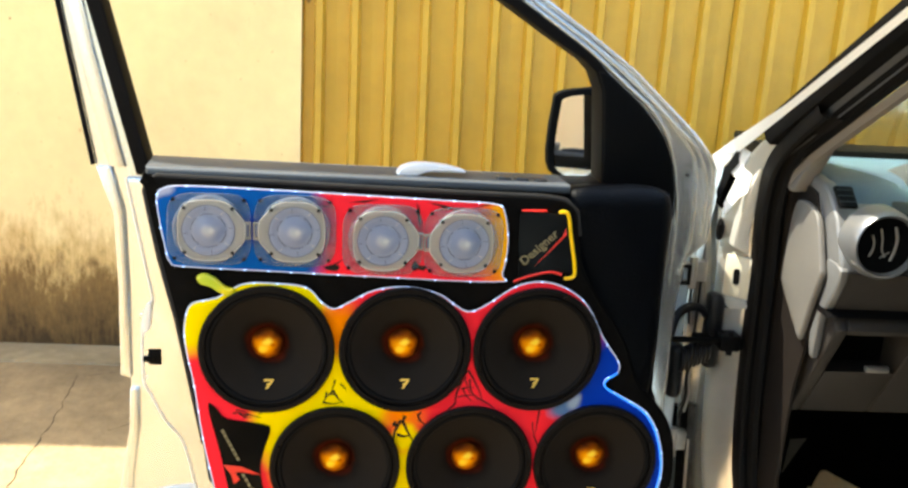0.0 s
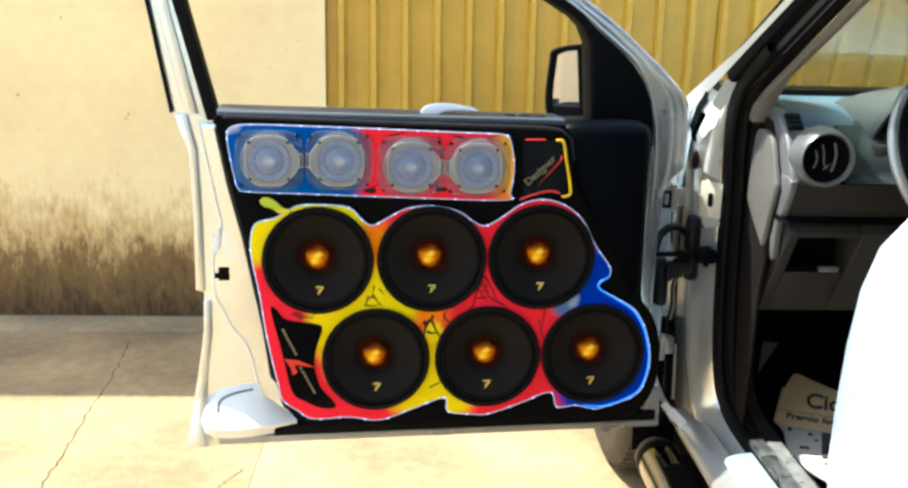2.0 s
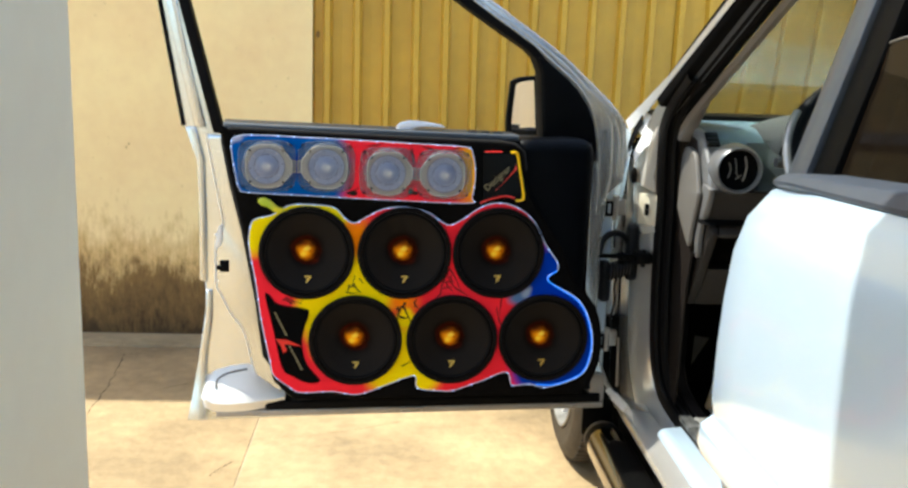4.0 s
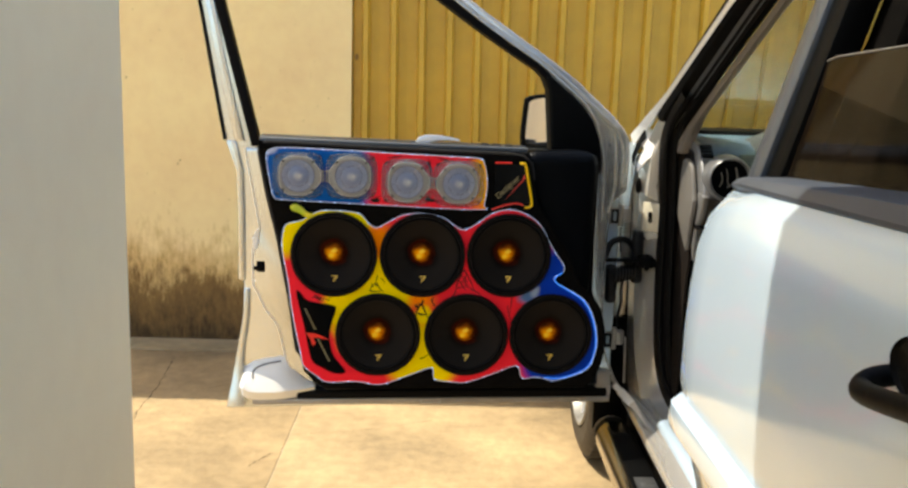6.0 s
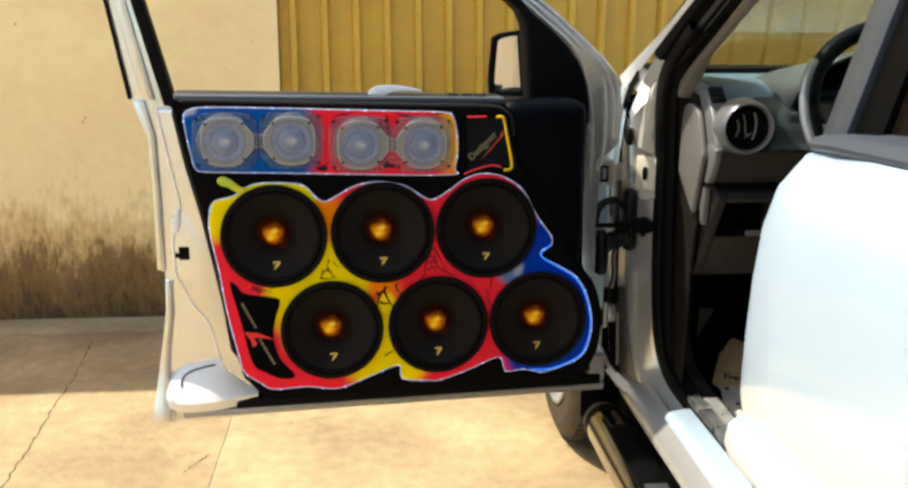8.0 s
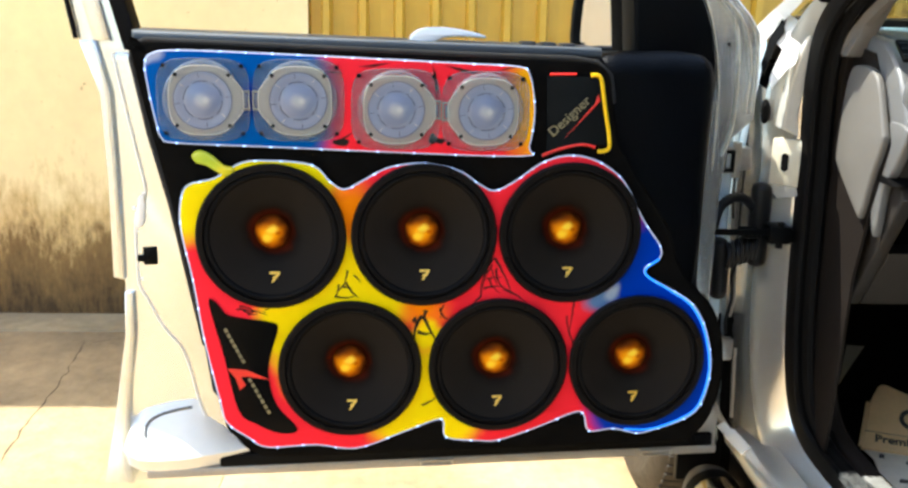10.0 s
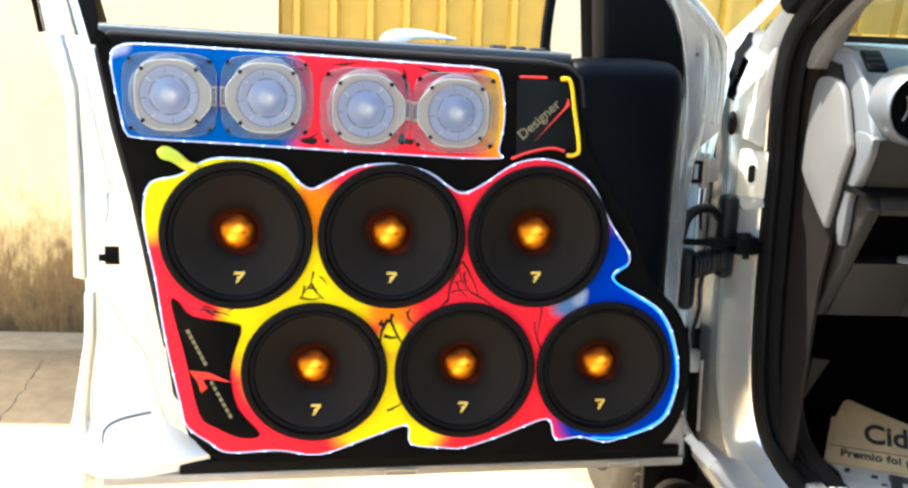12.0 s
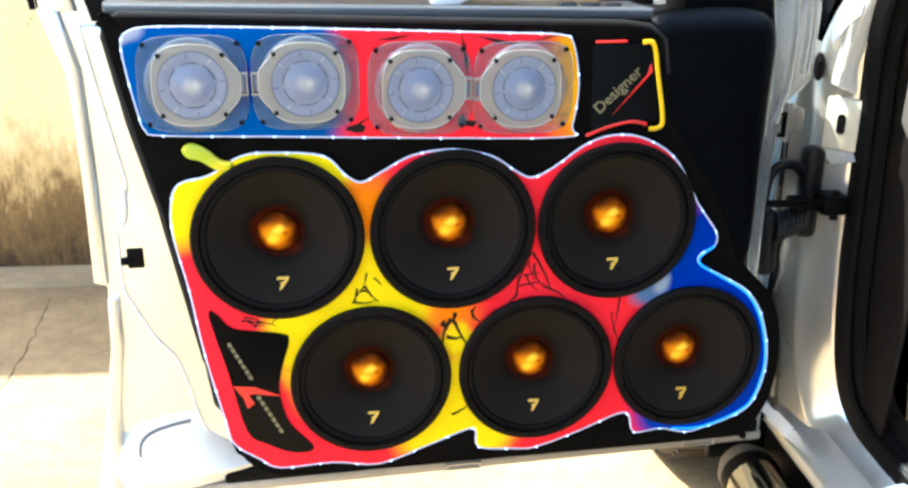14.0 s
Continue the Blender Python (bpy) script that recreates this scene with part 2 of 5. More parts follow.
def stained_wall():
    """Ochre limewash, damp-stained dark towards the ground."""
    m = material("ochre_plaster", (1.0, 0.69, 0.33), 0.9, 0, 0.13, 1.9, 0.35, 25)
    n, l = m.node_tree.nodes, m.node_tree.links
    b = n["Principled BSDF"]
    was = b.inputs["Base Color"].links[0].from_socket
    geo, sep, tex, add = n.new("ShaderNodeNewGeometry"), n.new("ShaderNodeSeparateXYZ"), n.new("ShaderNodeTexNoise"), n.new("ShaderNodeMath")
    tex.inputs["Scale"].default_value, tex.inputs["Detail"].default_value, tex.inputs["Roughness"].default_value = 9, 9, 0.75
    stretch = n.new("ShaderNodeVectorMath")
    stretch.operation = "MULTIPLY"
    stretch.inputs[1].default_value = (1, 1, 0.55)
    l.new(geo.outputs["Position"], stretch.inputs[0])
    l.new(stretch.outputs[0], tex.inputs["Vector"])
    l.new(geo.outputs["Position"], sep.inputs[0])
    add.operation = "MULTIPLY_ADD"
    l.new(tex.outputs[0], add.inputs[0])
    add.inputs[1].default_value = 0.6
    l.new(sep.outputs["Z"], add.inputs[2])
    streak, runs, more = n.new("ShaderNodeTexNoise"), n.new("ShaderNodeVectorMath"), n.new("ShaderNodeMath")
    runs.operation, more.operation = "MULTIPLY", "MULTIPLY_ADD"
    runs.inputs[1].default_value = (75, 75, 20)
    streak.inputs["Scale"].default_value, streak.inputs["Detail"].default_value = 1, 6
    l.new(geo.outputs["Position"], runs.inputs[0])
    l.new(runs.outputs[0], streak.inputs["Vector"])
    l.new(streak.outputs[0], more.inputs[0])
    more.inputs[1].default_value = 0.26
    l.new(add.outputs[0], more.inputs[2])
    add = n.new("ShaderNodeMath")
    add.operation = "SUBTRACT"
    l.new(more.outputs[0], add.inputs[0])
    add.inputs[1].default_value = 0.13
    # scattered dark specks
    speck, dots = n.new("ShaderNodeTexNoise"), n.new("ShaderNodeValToRGB")
    speck.inputs["Scale"].default_value, speck.inputs["Detail"].default_value = 26, 3
    l.new(geo.outputs["Position"], speck.inputs["Vector"])
    dots.color_ramp.elements[0].position, dots.color_ramp.elements[0].color = 0.70, (1, 1, 1, 1)
    dots.color_ramp.elements[1].position, dots.color_ramp.elements[1].color = 0.78, (0.45, 0.36, 0.26, 1)
    l.new(speck.outputs[0], dots.inputs[0])
    spotted = n.new("ShaderNodeMix")
    spotted.data_type, spotted.blend_type = "RGBA", "MULTIPLY"
    spotted.inputs["Factor"].default_value = 1
    l.new(was, spotted.inputs["A"])
    l.new(dots.outputs[0], spotted.inputs["B"])
    was = spotted.outputs["Result"]
    ramp = n.new("ShaderNodeValToRGB")
    ramp.color_ramp.elements[0].position, ramp.color_ramp.elements[0].color = 0.30, (0.065, 0.042, 0.018, 1)
    ramp.color_ramp.elements[1].position, ramp.color_ramp.elements[1].color = 0.86, (1, 1, 1, 1)
    e = ramp.color_ramp.elements.new(0.55)
    e.color = (0.26, 0.19, 0.11, 1)
    e = ramp.color_ramp.elements.new(0.68)
    e.color = (0.72, 0.62, 0.48, 1)
    l.new(add.outputs[0], ramp.inputs[0])
    mix = n.new("ShaderNodeMix")
    mix.data_type, mix.blend_type = "RGBA", "MULTIPLY"
    mix.inputs["Factor"].default_value = 1
    l.new(was, mix.inputs["A"])
    l.new(ramp.outputs[0], mix.inputs["B"])
    l.new(mix.outputs["Result"], b.inputs["Base Color"])
    return m


KICK = material("brown_kick_plastic", (0.0155, 0.0118, 0.0096), 0.6, 0, 0.12, 14, 0.15, 300, spec=0.1)
BOOT = material("black_boot_rubber", (0.006, 0.006, 0.007), 0.42, 0, 0.3, 25, spec=0.25)
CAP_GREY = material("grey_cap_plastic", (0.11, 0.098, 0.088), 0.5, 0, 0.1, 20, 0.1, 300, spec=0.3)
WALL = stained_wall()
CONCRETE = material("worn_concrete", (0.38, 0.27, 0.14), 0.85, 0, 0.46, 2.4, 0.45, 45)

MORTAR = material("joint_mortar", (0.40, 0.33, 0.22), 0.9, 0, 0.3, 6, 0.4, 60)
CRACK = material("crack_dirt", (0.09, 0.065, 0.035), 0.95, 0, 0.4, 20)


# ---- mesh helpers ----
def mesh_of(name, bm, mat, smooth=True):
    me = bpy.data.meshes.new(name)
    bmesh.ops.recalc_face_normals(bm, faces=bm.faces)
    bm.to_mesh(me)
    bm.free()
    me.materials.append(mat)
    if smooth:
        me.shade_smooth()
        me.set_sharp_from_angle(angle=radians(38))
    return me


def part(name, bm, mat, parent=None, label=""):
    """Links a bmesh or a mesh as one object, under a thing or a part."""
    me = bm if isinstance(bm, bpy.types.Mesh) else mesh_of(name, bm, mat)
    ob = new(name, me)
    ob.parent = parent
    return tagged(ob, label)


def thing(name, m=None, label="", category="", group="", kind=""):
    ob = new(name)
    ob.empty_display_size = 0.05
    ob.matrix_world = m or Matrix()
    return tagged(ob, label, category, group, kind)


def box(x0, x1, y0, y1, z0, z1, bevel=0.0, seg=2):
    bm = bmesh.new()
    bmesh.ops.create_cube(bm, size=1, matrix=Matrix.LocRotScale(((x0 + x1) / 2, (y0 + y1) / 2, (z0 + z1) / 2), None, (x1 - x0, y1 - y0, z1 - z0)))
    if bevel:
        bmesh.ops.bevel(bm, geom=bm.edges[:], offset=bevel, segments=seg, profile=0.5, affect="EDGES")
    return bm


def merge(*bms):
    out = bms[0]
    for b in bms[1:]:
        me = bpy.data.meshes.new("tmp")
        b.to_mesh(me)
        b.free()
        out.from_mesh(me)
        bpy.data.meshes.remove(me)
    return out


def moved(bm, m):
    bmesh.ops.transform(bm, matrix=m, verts=bm.verts)
    return bm


def lathe(profile, steps=48):
    """Turned about the local z axis: (radius, z) pairs."""
    bm = bmesh.new()
    rings = []
    for r, z in profile:
        if r < 1e-5:
            rings.append([bm.verts.new((0, 0, z))])
        else:
            rings.append([bm.verts.new((r * math.cos(2 * math.pi * i / steps), r * math.sin(2 * math.pi * i / steps), z)) for i in range(steps)])
    for a, b in zip(rings, rings[1:]):
        for i in range(steps):
            j = (i + 1) % steps
            if len(a) == 1:
                bm.faces.new((a[0], b[i], b[j]))
            elif len(b) == 1:
                bm.faces.new((a[i], a[j], b[0]))
            else:
                bm.faces.new((a[i], a[j], b[j], b[i]))
    return bm


def smooth_loop(points, per=4, closed=True):
    """A Catmull-Rom curve through control points."""
    p = [Vector(q) for q in points]
    n, out = len(p), []
    for i in range(n if closed else n - 1):
        a, b, c, d = (p[(i + k) % n] if closed else p[max(0, min(n - 1, i + k))] for k in (-1, 0, 1, 2))
        for k in range(per):
            t = k / per
            out.append(0.5 * (2 * b + (c - a) * t + (2 * a - 5 * b + 4 * c - d) * t * t + (3 * b - a - 3 * c + d) * t ** 3))
    if not closed:
        out.append(p[-1])
    return out


def circle(x, y, r, n=40):
    return [(x + r * math.cos(2 * math.pi * i / n), y + r * math.sin(2 * math.pi * i / n)) for i in range(n)]


def from_curve(cu, mat):
    ob = bpy.data.objects.new("tmp", cu)
    scene.collection.objects.link(ob)
    me = bpy.data.meshes.new_from_object(ob.evaluated_get(bpy.context.evaluated_depsgraph_get()))
    bpy.data.objects.remove(ob)
    bpy.data.curves.remove(cu)
    bm = bmesh.new()
    bm.from_mesh(me)
    bmesh.ops.remove_doubles(bm, verts=bm.verts, dist=1e-5)
    bm.to_mesh(me)
    bm.free()
    me.materials.clear()
    me.materials.append(mat)
    me.shade_smooth()
    me.set_sharp_from_angle(angle=radians(38))
    return me


def plate(outline, mat, z0, z1, holes=(), bevel=0.0):
    """A flat board in the local xy plane from z0 to z1, with holes."""
    cu = bpy.data.curves.new("tmp", "CURVE")
    cu.dimensions, cu.fill_mode = "2D", "BOTH"
    cu.extrude, cu.bevel_depth, cu.bevel_resolution, cu.offset = (z1 - z0) / 2 - bevel, bevel, 2, -bevel
    for loop in (outline, *holes):
        s = cu.splines.new("POLY")
        s.points.add(len(loop) - 1)
        s.use_cyclic_u = True
        for q, w in zip(s.points, loop):
            q.co = (w[0], w[1], 0, 1)
    me = from_curve(cu, mat)
    me.transform(Matrix.Translation((0, 0, (z0 + z1) / 2)))
    return me


def tube(points, r, mat, closed=False, res=3):
    cu = bpy.data.curves.new("tmp", "CURVE")
    cu.dimensions, cu.bevel_depth, cu.bevel_resolution, cu.use_fill_caps = "3D", r, res, True
    s = cu.splines.new("POLY")
    s.points.add(len(points) - 1)
    s.use_cyclic_u = closed
    for q, w in zip(s.points, points):
        q.co = (*w, 1) if len(w) == 3 else (w[0], w[1], 0, 1)
    return from_curve(cu, mat)


def sweep(path, profile, closed=False, lean=0.0):
    """A profile of (x, outward) pairs carried along a path of (y, z) points; outward lies to the left of the path's way."""
    bm = bmesh.new()
    rows, n = [], len(path)
    for i in range(n):
        a, b = Vector(path[max(0, i - 1)]), Vector(path[min(n - 1, i + 1)])
        d = (b - a).normalized()
        out = Vector((-d.y, d.x))
        rows.append([bm.verts.new((x + lean * max(0, path[i][1] - 1.15), path[i][0] + out.x * r, path[i][1] + out.y * r)) for x, r in profile])
    for a, b in zip(rows, rows[1:]):
        for i in range(len(profile) - (0 if closed else 1)):
            j = (i + 1) % len(profile)
            bm.faces.new((a[i], a[j], b[j], b[i]))
    return bm


def ribbon(path, profile, narrow=0.0):
    """A profile of (x, outward) pairs carried along a path of (x, y, z) points; outward lies in the yz plane, to the left of the path's way.
    narrow: how much it thins out above a height of 1.05."""
    bm = bmesh.new()
    rows, n = [], len(path)
    for i, (px, py, pz) in enumerate(path):
        a, b = path[max(0, i - 1)], path[min(n - 1, i + 1)]
        d = Vector((b[1] - a[1], b[2] - a[2])).normalized()
        k = 1 - narrow * max(0, min(0.97, (pz - 1.05) / 0.22))
        rows.append([bm.verts.new((px + k * dx, py - d.y * r * k, pz + d.x * r * k)) for dx, r in profile])
    for a, b in zip(rows, rows[1:]):
        for i in range(len(profile) - 1):
            bm.faces.new((a[i], a[i + 1], b[i + 1], b[i]))
    return bm


SIDE = Matrix(((0, 0, 1, 0), (1, 0, 0, 0), (0, 1, 0, 0), (0, 0, 0, 1)))


def side_plate(outline, mat, x0, x1, bevel=0.0, holes=()):
    """A board in the yz plane from x0 to x1."""
    me = plate(outline, mat, x0, x1, holes, bevel)
    me.transform(SIDE)
    return me


def lettering(text, size, mat, m, depth=0.0006, bold=0.0):
    cu = bpy.data.curves.new("tmp", "FONT")
    cu.body, cu.size, cu.extrude, cu.align_x, cu.offset = text, size, depth, "CENTER", bold
    me = from_curve(cu, mat)
    me.transform(m)
    return me


# ---- the setting ----
def build_setting():
    ground = tagged(part("ground", box(-40, 40, -40, 40, -0.3, -0.003), MORTAR), "worn sunlit concrete yard floor with cracks", "ground", kind="structure")
    for x0, x1, y0, y1 in ((-6, -2.55, -6, 3.44), (-2.55, -0.4725, 0.9, 3.44), (-0.4685, 1.6, 1.2, 3.44), (1.607, 6, -6, 3.64), (-2.55, -0.4725, -6, 0.893), (-0.4685, 1.6, -6, 1.193)):
        part("slab", box(x0, x1, y0, y1, -0.05, 0.0, 0.003), CONCRETE, ground, "worn concrete slab")
    part("kerb_strip", box(-6, 1.6, 3.447, 3.70, -0.05, 0.006, 0.006), CONCRETE, ground, "concrete strip at the wall foot")
    rnd = random.Random(4)
    for pts in ([(-1.035, 1.75), (-1.05, 2.10), (-1.058, 2.326), (-1.067, 2.503), (-1.0856, 2.729), (-1.0975, 3.02), (-1.129, 3.327)], [(-0.56, 2.15), (-0.544, 2.185), (-0.504, 2.264)], [(-1.11, 3.32), (-1.0, 3.37), (-0.8, 3.36), (-0.6, 3.38)], [(-0.40, 2.45), (-0.2, 2.5), (0.05, 2.62)], [(-0.9, 2.9), (-0.8, 2.98), (-0.7, 3.0)], [(-2.0, 2.2), (-1.9, 2.6), (-1.8, 3.2)]):
        fine = smooth_loop([(*p, 0) for p in pts], 9, False)
        bm = bmesh.new()
        rows = []
        for i, p in enumerate(fine):
            w = 0.0008 + 0.0022 * rnd.random()
            dx = rnd.uniform(-0.006, 0.006)
            rows.append([bm.verts.new((p[0] + dx + side * w, p[1], 0.0012)) for side in (-1, 1)])
        for q, r in zip(rows, rows[1:]):
            bm.faces.new((q[0], q[1], r[1], r[0]))
        part("crack", bm, CRACK, ground, "thin dark crack")
    tagged(part("wall_north", box(-6, -0.373, 3.62, 3.82, 0, 3.5), WALL), "ochre plastered wall stained dark near the ground", "wall", kind="structure")
    # Unseen eave, its depth set so its shadow ends on the floor.
    tagged(part("trim_eave", box(-8, 6, 3.19, 3.95, 3.5, 3.56), PIER), "unseen cream eave added on the yard wall to shade the floor", "eave", kind="structure")
    gate = thing("metal_gate", None, "ochre corrugated sheet metal gate", "gate")
    pitch, x0 = 0.129, -0.3375
    for k in range(3):
        bm = bmesh.new()
        pts = [(-0.3725, 3.640), (-0.368, 3.655)] if k == 0 else []
        for i in range(k * 12, k * 12 + 12):
            x = x0 + i * pitch
            pts += [(x + 0.004, 3.655), (x + 0.013, 3.622), (x + 0.036, 3.620), (x + 0.046, 3.655), (x + 0.086, 3.657)]
        pts.append((x0 + (k * 12 + 12) * pitch + 0.001, 3.655))
        rows = [[bm.verts.new((x + 0.004 * math.sin(2.1 * z + x * 3), y + 0.003 * math.sin(3 * z + 9 * x), z)) for x, y in pts] for z in (0.04, 0.5, 1.0, 1.5, 2.0, 2.7, 3.49)]
        for lo, hi in zip(rows, rows[1:]):
            for i in range(len(pts) - 1):
                bm.faces.new((lo[i], lo[i + 1], hi[i + 1], hi[i]))
        part("panel", mesh_of("panel", bm, YELLOW_SHEET, False), None, gate)
    part("backing", box(-0.373, 4.5, 3.668, 3.70, 0.0, 3.45), YELLOW_SHEET, gate, "ochre sheet backing")
    part("rust_spot", moved(lathe([(0.011, 0), (0, 0.0005)], 9), pose(-0.352, 3.654, 1.36, 90, 0, 0) @ Matrix.Diagonal((0.8, 1.4, 1, 1))), RUST, gate, "small rust stain")
    tagged(part("wall_west", box(-0.295 - 0.2, -0.295, -4.0, 0.214, 0, 3.1, 0.006), PIER), "smooth cream rendered wall end beside the car", "wall", kind="structure")
    # Unseen slab, much wider than the wall, added to shade the rear door.
    tagged(part("trim_coping", box(-1.35, -0.27, -0.45, 0.54, 3.102, 3.17), PIER), "unseen cream slab added over the wall end to shade the car", "coping", kind="structure")
    tagged(part("wall_south", box(-0.495, 4.2, -4.2, -4.0, 0, 2.9), PIER), "plain cream rendered garage wall", "wall", kind="structure")
    tagged(part("wall_east", box(4.0, 4.2, -4.0, 0.20, 0, 2.9), PIER), "plain cream rendered garage wall", "wall", kind="structure")


# frame of the speaker board: x along the door, y up, z towards the car's rear
TURN_BOARD = math.atan(0.07)
BOARD = Matrix.Translation((0, 1.472, 0)) @ Matrix(((math.cos(TURN_BOARD), 0, math.sin(TURN_BOARD), 0), (math.sin(TURN_BOARD), 0, -math.cos(TURN_BOARD), 0), (0, 1, 0, 0), (0, 0, 0, 1)))
WOOFERS = [(-0.199, 0.867), (0.020, 0.868), (0.236, 0.870), (-0.088, 0.663), (0.135, 0.664), (0.351, 0.666)]
TWEETERS = [(-0.286, 1.061, 1), (-0.157, 1.061, -1), (-0.022, 1.050, 1), (0.105, 1.048, -1)]


def art_outline():
    top = [(-0.324, 0.916), (-0.313, 0.941), (-0.276, 0.951), (-0.238, 0.973), (-0.197, 0.976), (-0.140, 0.970), (-0.115, 0.946), (-0.095, 0.935), (-0.070, 0.947), (-0.031, 0.967),
           (0.020, 0.973), (0.070, 0.962), (0.100, 0.942), (0.122, 0.933), (0.150, 0.946), (0.194, 0.976), (0.236, 0.985), (0.278, 0.974), (0.315, 0.945)]
    right = [(0.346, 0.890), (0.376, 0.848), (0.376, 0.828), (0.357, 0.817), (0.358, 0.802), (0.394, 0.782), (0.434, 0.756), (0.460, 0.712), (0.473, 0.649), (0.462, 0.590), (0.436, 0.565)]
    low = [(0.384, 0.547), (0.360, 0.543), (0.322, 0.552), (0.284, 0.549), (0.274, 0.577), (0.257, 0.581), (0.201, 0.558), (0.141, 0.538), (0.110, 0.538), (0.059, 0.545), (0.054, 0.572),
           (0.039, 0.574), (-0.016, 0.553), (-0.080, 0.531), (-0.142, 0.539), (-0.213, 0.537), (-0.240, 0.553), (-0.272, 0.579)]
    left = [(-0.281, 0.615), (-0.300, 0.713), (-0.312, 0.803), (-0.325, 0.875)]
    return smooth_loop(top + right + low + left, 4)


def build_speaker_board():
    board = thing("speaker_board", BOARD, "black felt speaker board with airbrushed flame art and lit edges", "door panel")
    outline = smooth_loop([(-0.384, 1.118), (-0.377, 1.133), (-0.361, 1.141), (-0.08, 1.131), (0.10, 1.126), (0.232, 1.123), (0.267, 1.118), (0.288, 1.100), (0.295, 1.06), (0.305, 1.01), (0.33, 0.965), (0.388, 0.88), (0.41, 0.824),
                           (0.43, 0.79), (0.468, 0.752), (0.491, 0.70), (0.497, 0.63), (0.485, 0.57), (0.459, 0.530), (0.43, 0.521), (0.1, 0.517), (-0.18, 0.515), (-0.231, 0.522), (-0.262, 0.55), (-0.283, 0.60), (-0.34, 0.91)], 5)
    holes = [circle(x, y, 0.096) for x, y in WOOFERS]
    part("board", plate(outline, CARPET, -0.075, 0.0, holes, 0.008), None, board, "black felt covered board")
    part("art_panel", plate(art_outline(), ART, 0.0, 0.006, holes, 0.002), None, board, "airbrushed yellow, red and blue panel")
    loop = [(*p.to_2d(), 0.005) for p in [q.to_3d() for q in art_outline()]]
    part("light_strip", tube(loop, 0.0012, LED, True), None, board, "white lit edge strip")
    band = smooth_loop([(-0.362, 1.108), (-0.353, 1.122), (-0.318, 1.127), (-0.192, 1.124), (-0.046, 1.119), (0.087, 1.114), (0.150, 1.111), (0.167, 1.1), (0.176, 1.049), (0.170, 0.998), (0.158, 0.984),
                        (-0.048, 0.990), (-0.197, 0.996), (-0.325, 1.001), (-0.345, 1.008), (-0.351, 1.028), (-0.359, 1.073)], 4)
    part("tweeter_panel", plate(band, TWEETER_ART, 0.0, 0.006, (), 0.002), None, board, "airbrushed blue, red and orange band, one corner painted sunlit")
    part("light_strip", tube([(*p.to_2d(), 0.005) for p in band], 0.0010, LED, True), None, board, "white lit edge strip")
    for name, path in (("light_chip", art_outline()), ("light_chip", band)):
        bm = bmesh.new()
        gone, last = 0.03, Vector(path[0])
        for q in path[1:]:
            gone += (Vector(q) - last).length
            last = Vector(q)
            if gone > 0.034:
                gone = 0
                bmesh.ops.create_icosphere(bm, subdivisions=1, radius=0.0017, matrix=Matrix.Translation((q[0], q[1], 0.0065)))
        tagged(part(name, bm, LED_DOT, board, "bright blue-white light chips"), kind="stuff")
    blue_run = smooth_loop([(0.376, 0.828, 0.0065), (0.357, 0.814, 0.0065), (0.360, 0.801, 0.0065), (0.394, 0.780, 0.0065), (0.432, 0.754, 0.0065), (0.457, 0.711, 0.0065), (0.470, 0.649, 0.0065), (0.459, 0.592, 0.0065), (0.434, 0.568, 0.0065), (0.384, 0.550, 0.0065), (0.340, 0.551, 0.0065)], 5, False)
    part("light_strip", tube(blue_run, 0.0016, LED_BLUE), None, board, "blue lit edge strip")
    rim = [(-0.300, 0.70, -0.006), (-0.338, 0.91, -0.006), (-0.362, 1.01, -0.006), (-0.381, 1.115, -0.006), (-0.376, 1.132, -0.006), (-0.361, 1.139, -0.006), (-0.08, 1.130, -0.006), (0.10, 1.125, -0.006), (0.232, 1.122, -0.006), (0.266, 1.117, -0.006), (0.286, 1.099, -0.006), (0.293, 1.06, -0.006)]
    part("edge_piping", tube(rim, 0.005, PIPING), None, board, "dark grey edge piping")
    # two glossy badges
    gloss = material("black_gloss_acrylic", (0.003, 0.003, 0.003), 0.12, 0, 0.1, 10, spec=0.08)
    badge = smooth_loop([(-0.291, 0.768), (-0.28, 0.768), (-0.262, 0.748), (-0.206, 0.738), (-0.193, 0.728), (-0.204, 0.69), (-0.209, 0.654), (-0.198, 0.606), (-0.168, 0.566), (-0.195, 0.561), (-0.229, 0.577), (-0.254, 0.599), (-0.272, 0.684)], 4)
    part("badge", plate(badge, gloss, 0.006, 0.0085), None, board, "glossy black badge")
    part("name_plate", plate([(0.192, 1.098), (0.262, 1.098), (0.275, 1.08), (0.283, 1.0), (0.246, 1.0), (0.196, 0.99)], gloss, 0.0, 0.003), None, board, "glossy black name plate")
    part("lettering", lettering("Designer", 0.0205, DULL_GOLD, pose(0.2315, 1.037, 0.004, 0, 0, 44) @ Matrix.Shear("XY", 4, (0.35, 0))), None, board, "gold lettering")
    part("trim_stroke", plate([(0.222, 1.010), (0.264, 1.060), (0.268, 1.074), (0.271, 1.064)], RED_PAINT, 0.003, 0.004), None, board, "red painted stroke")
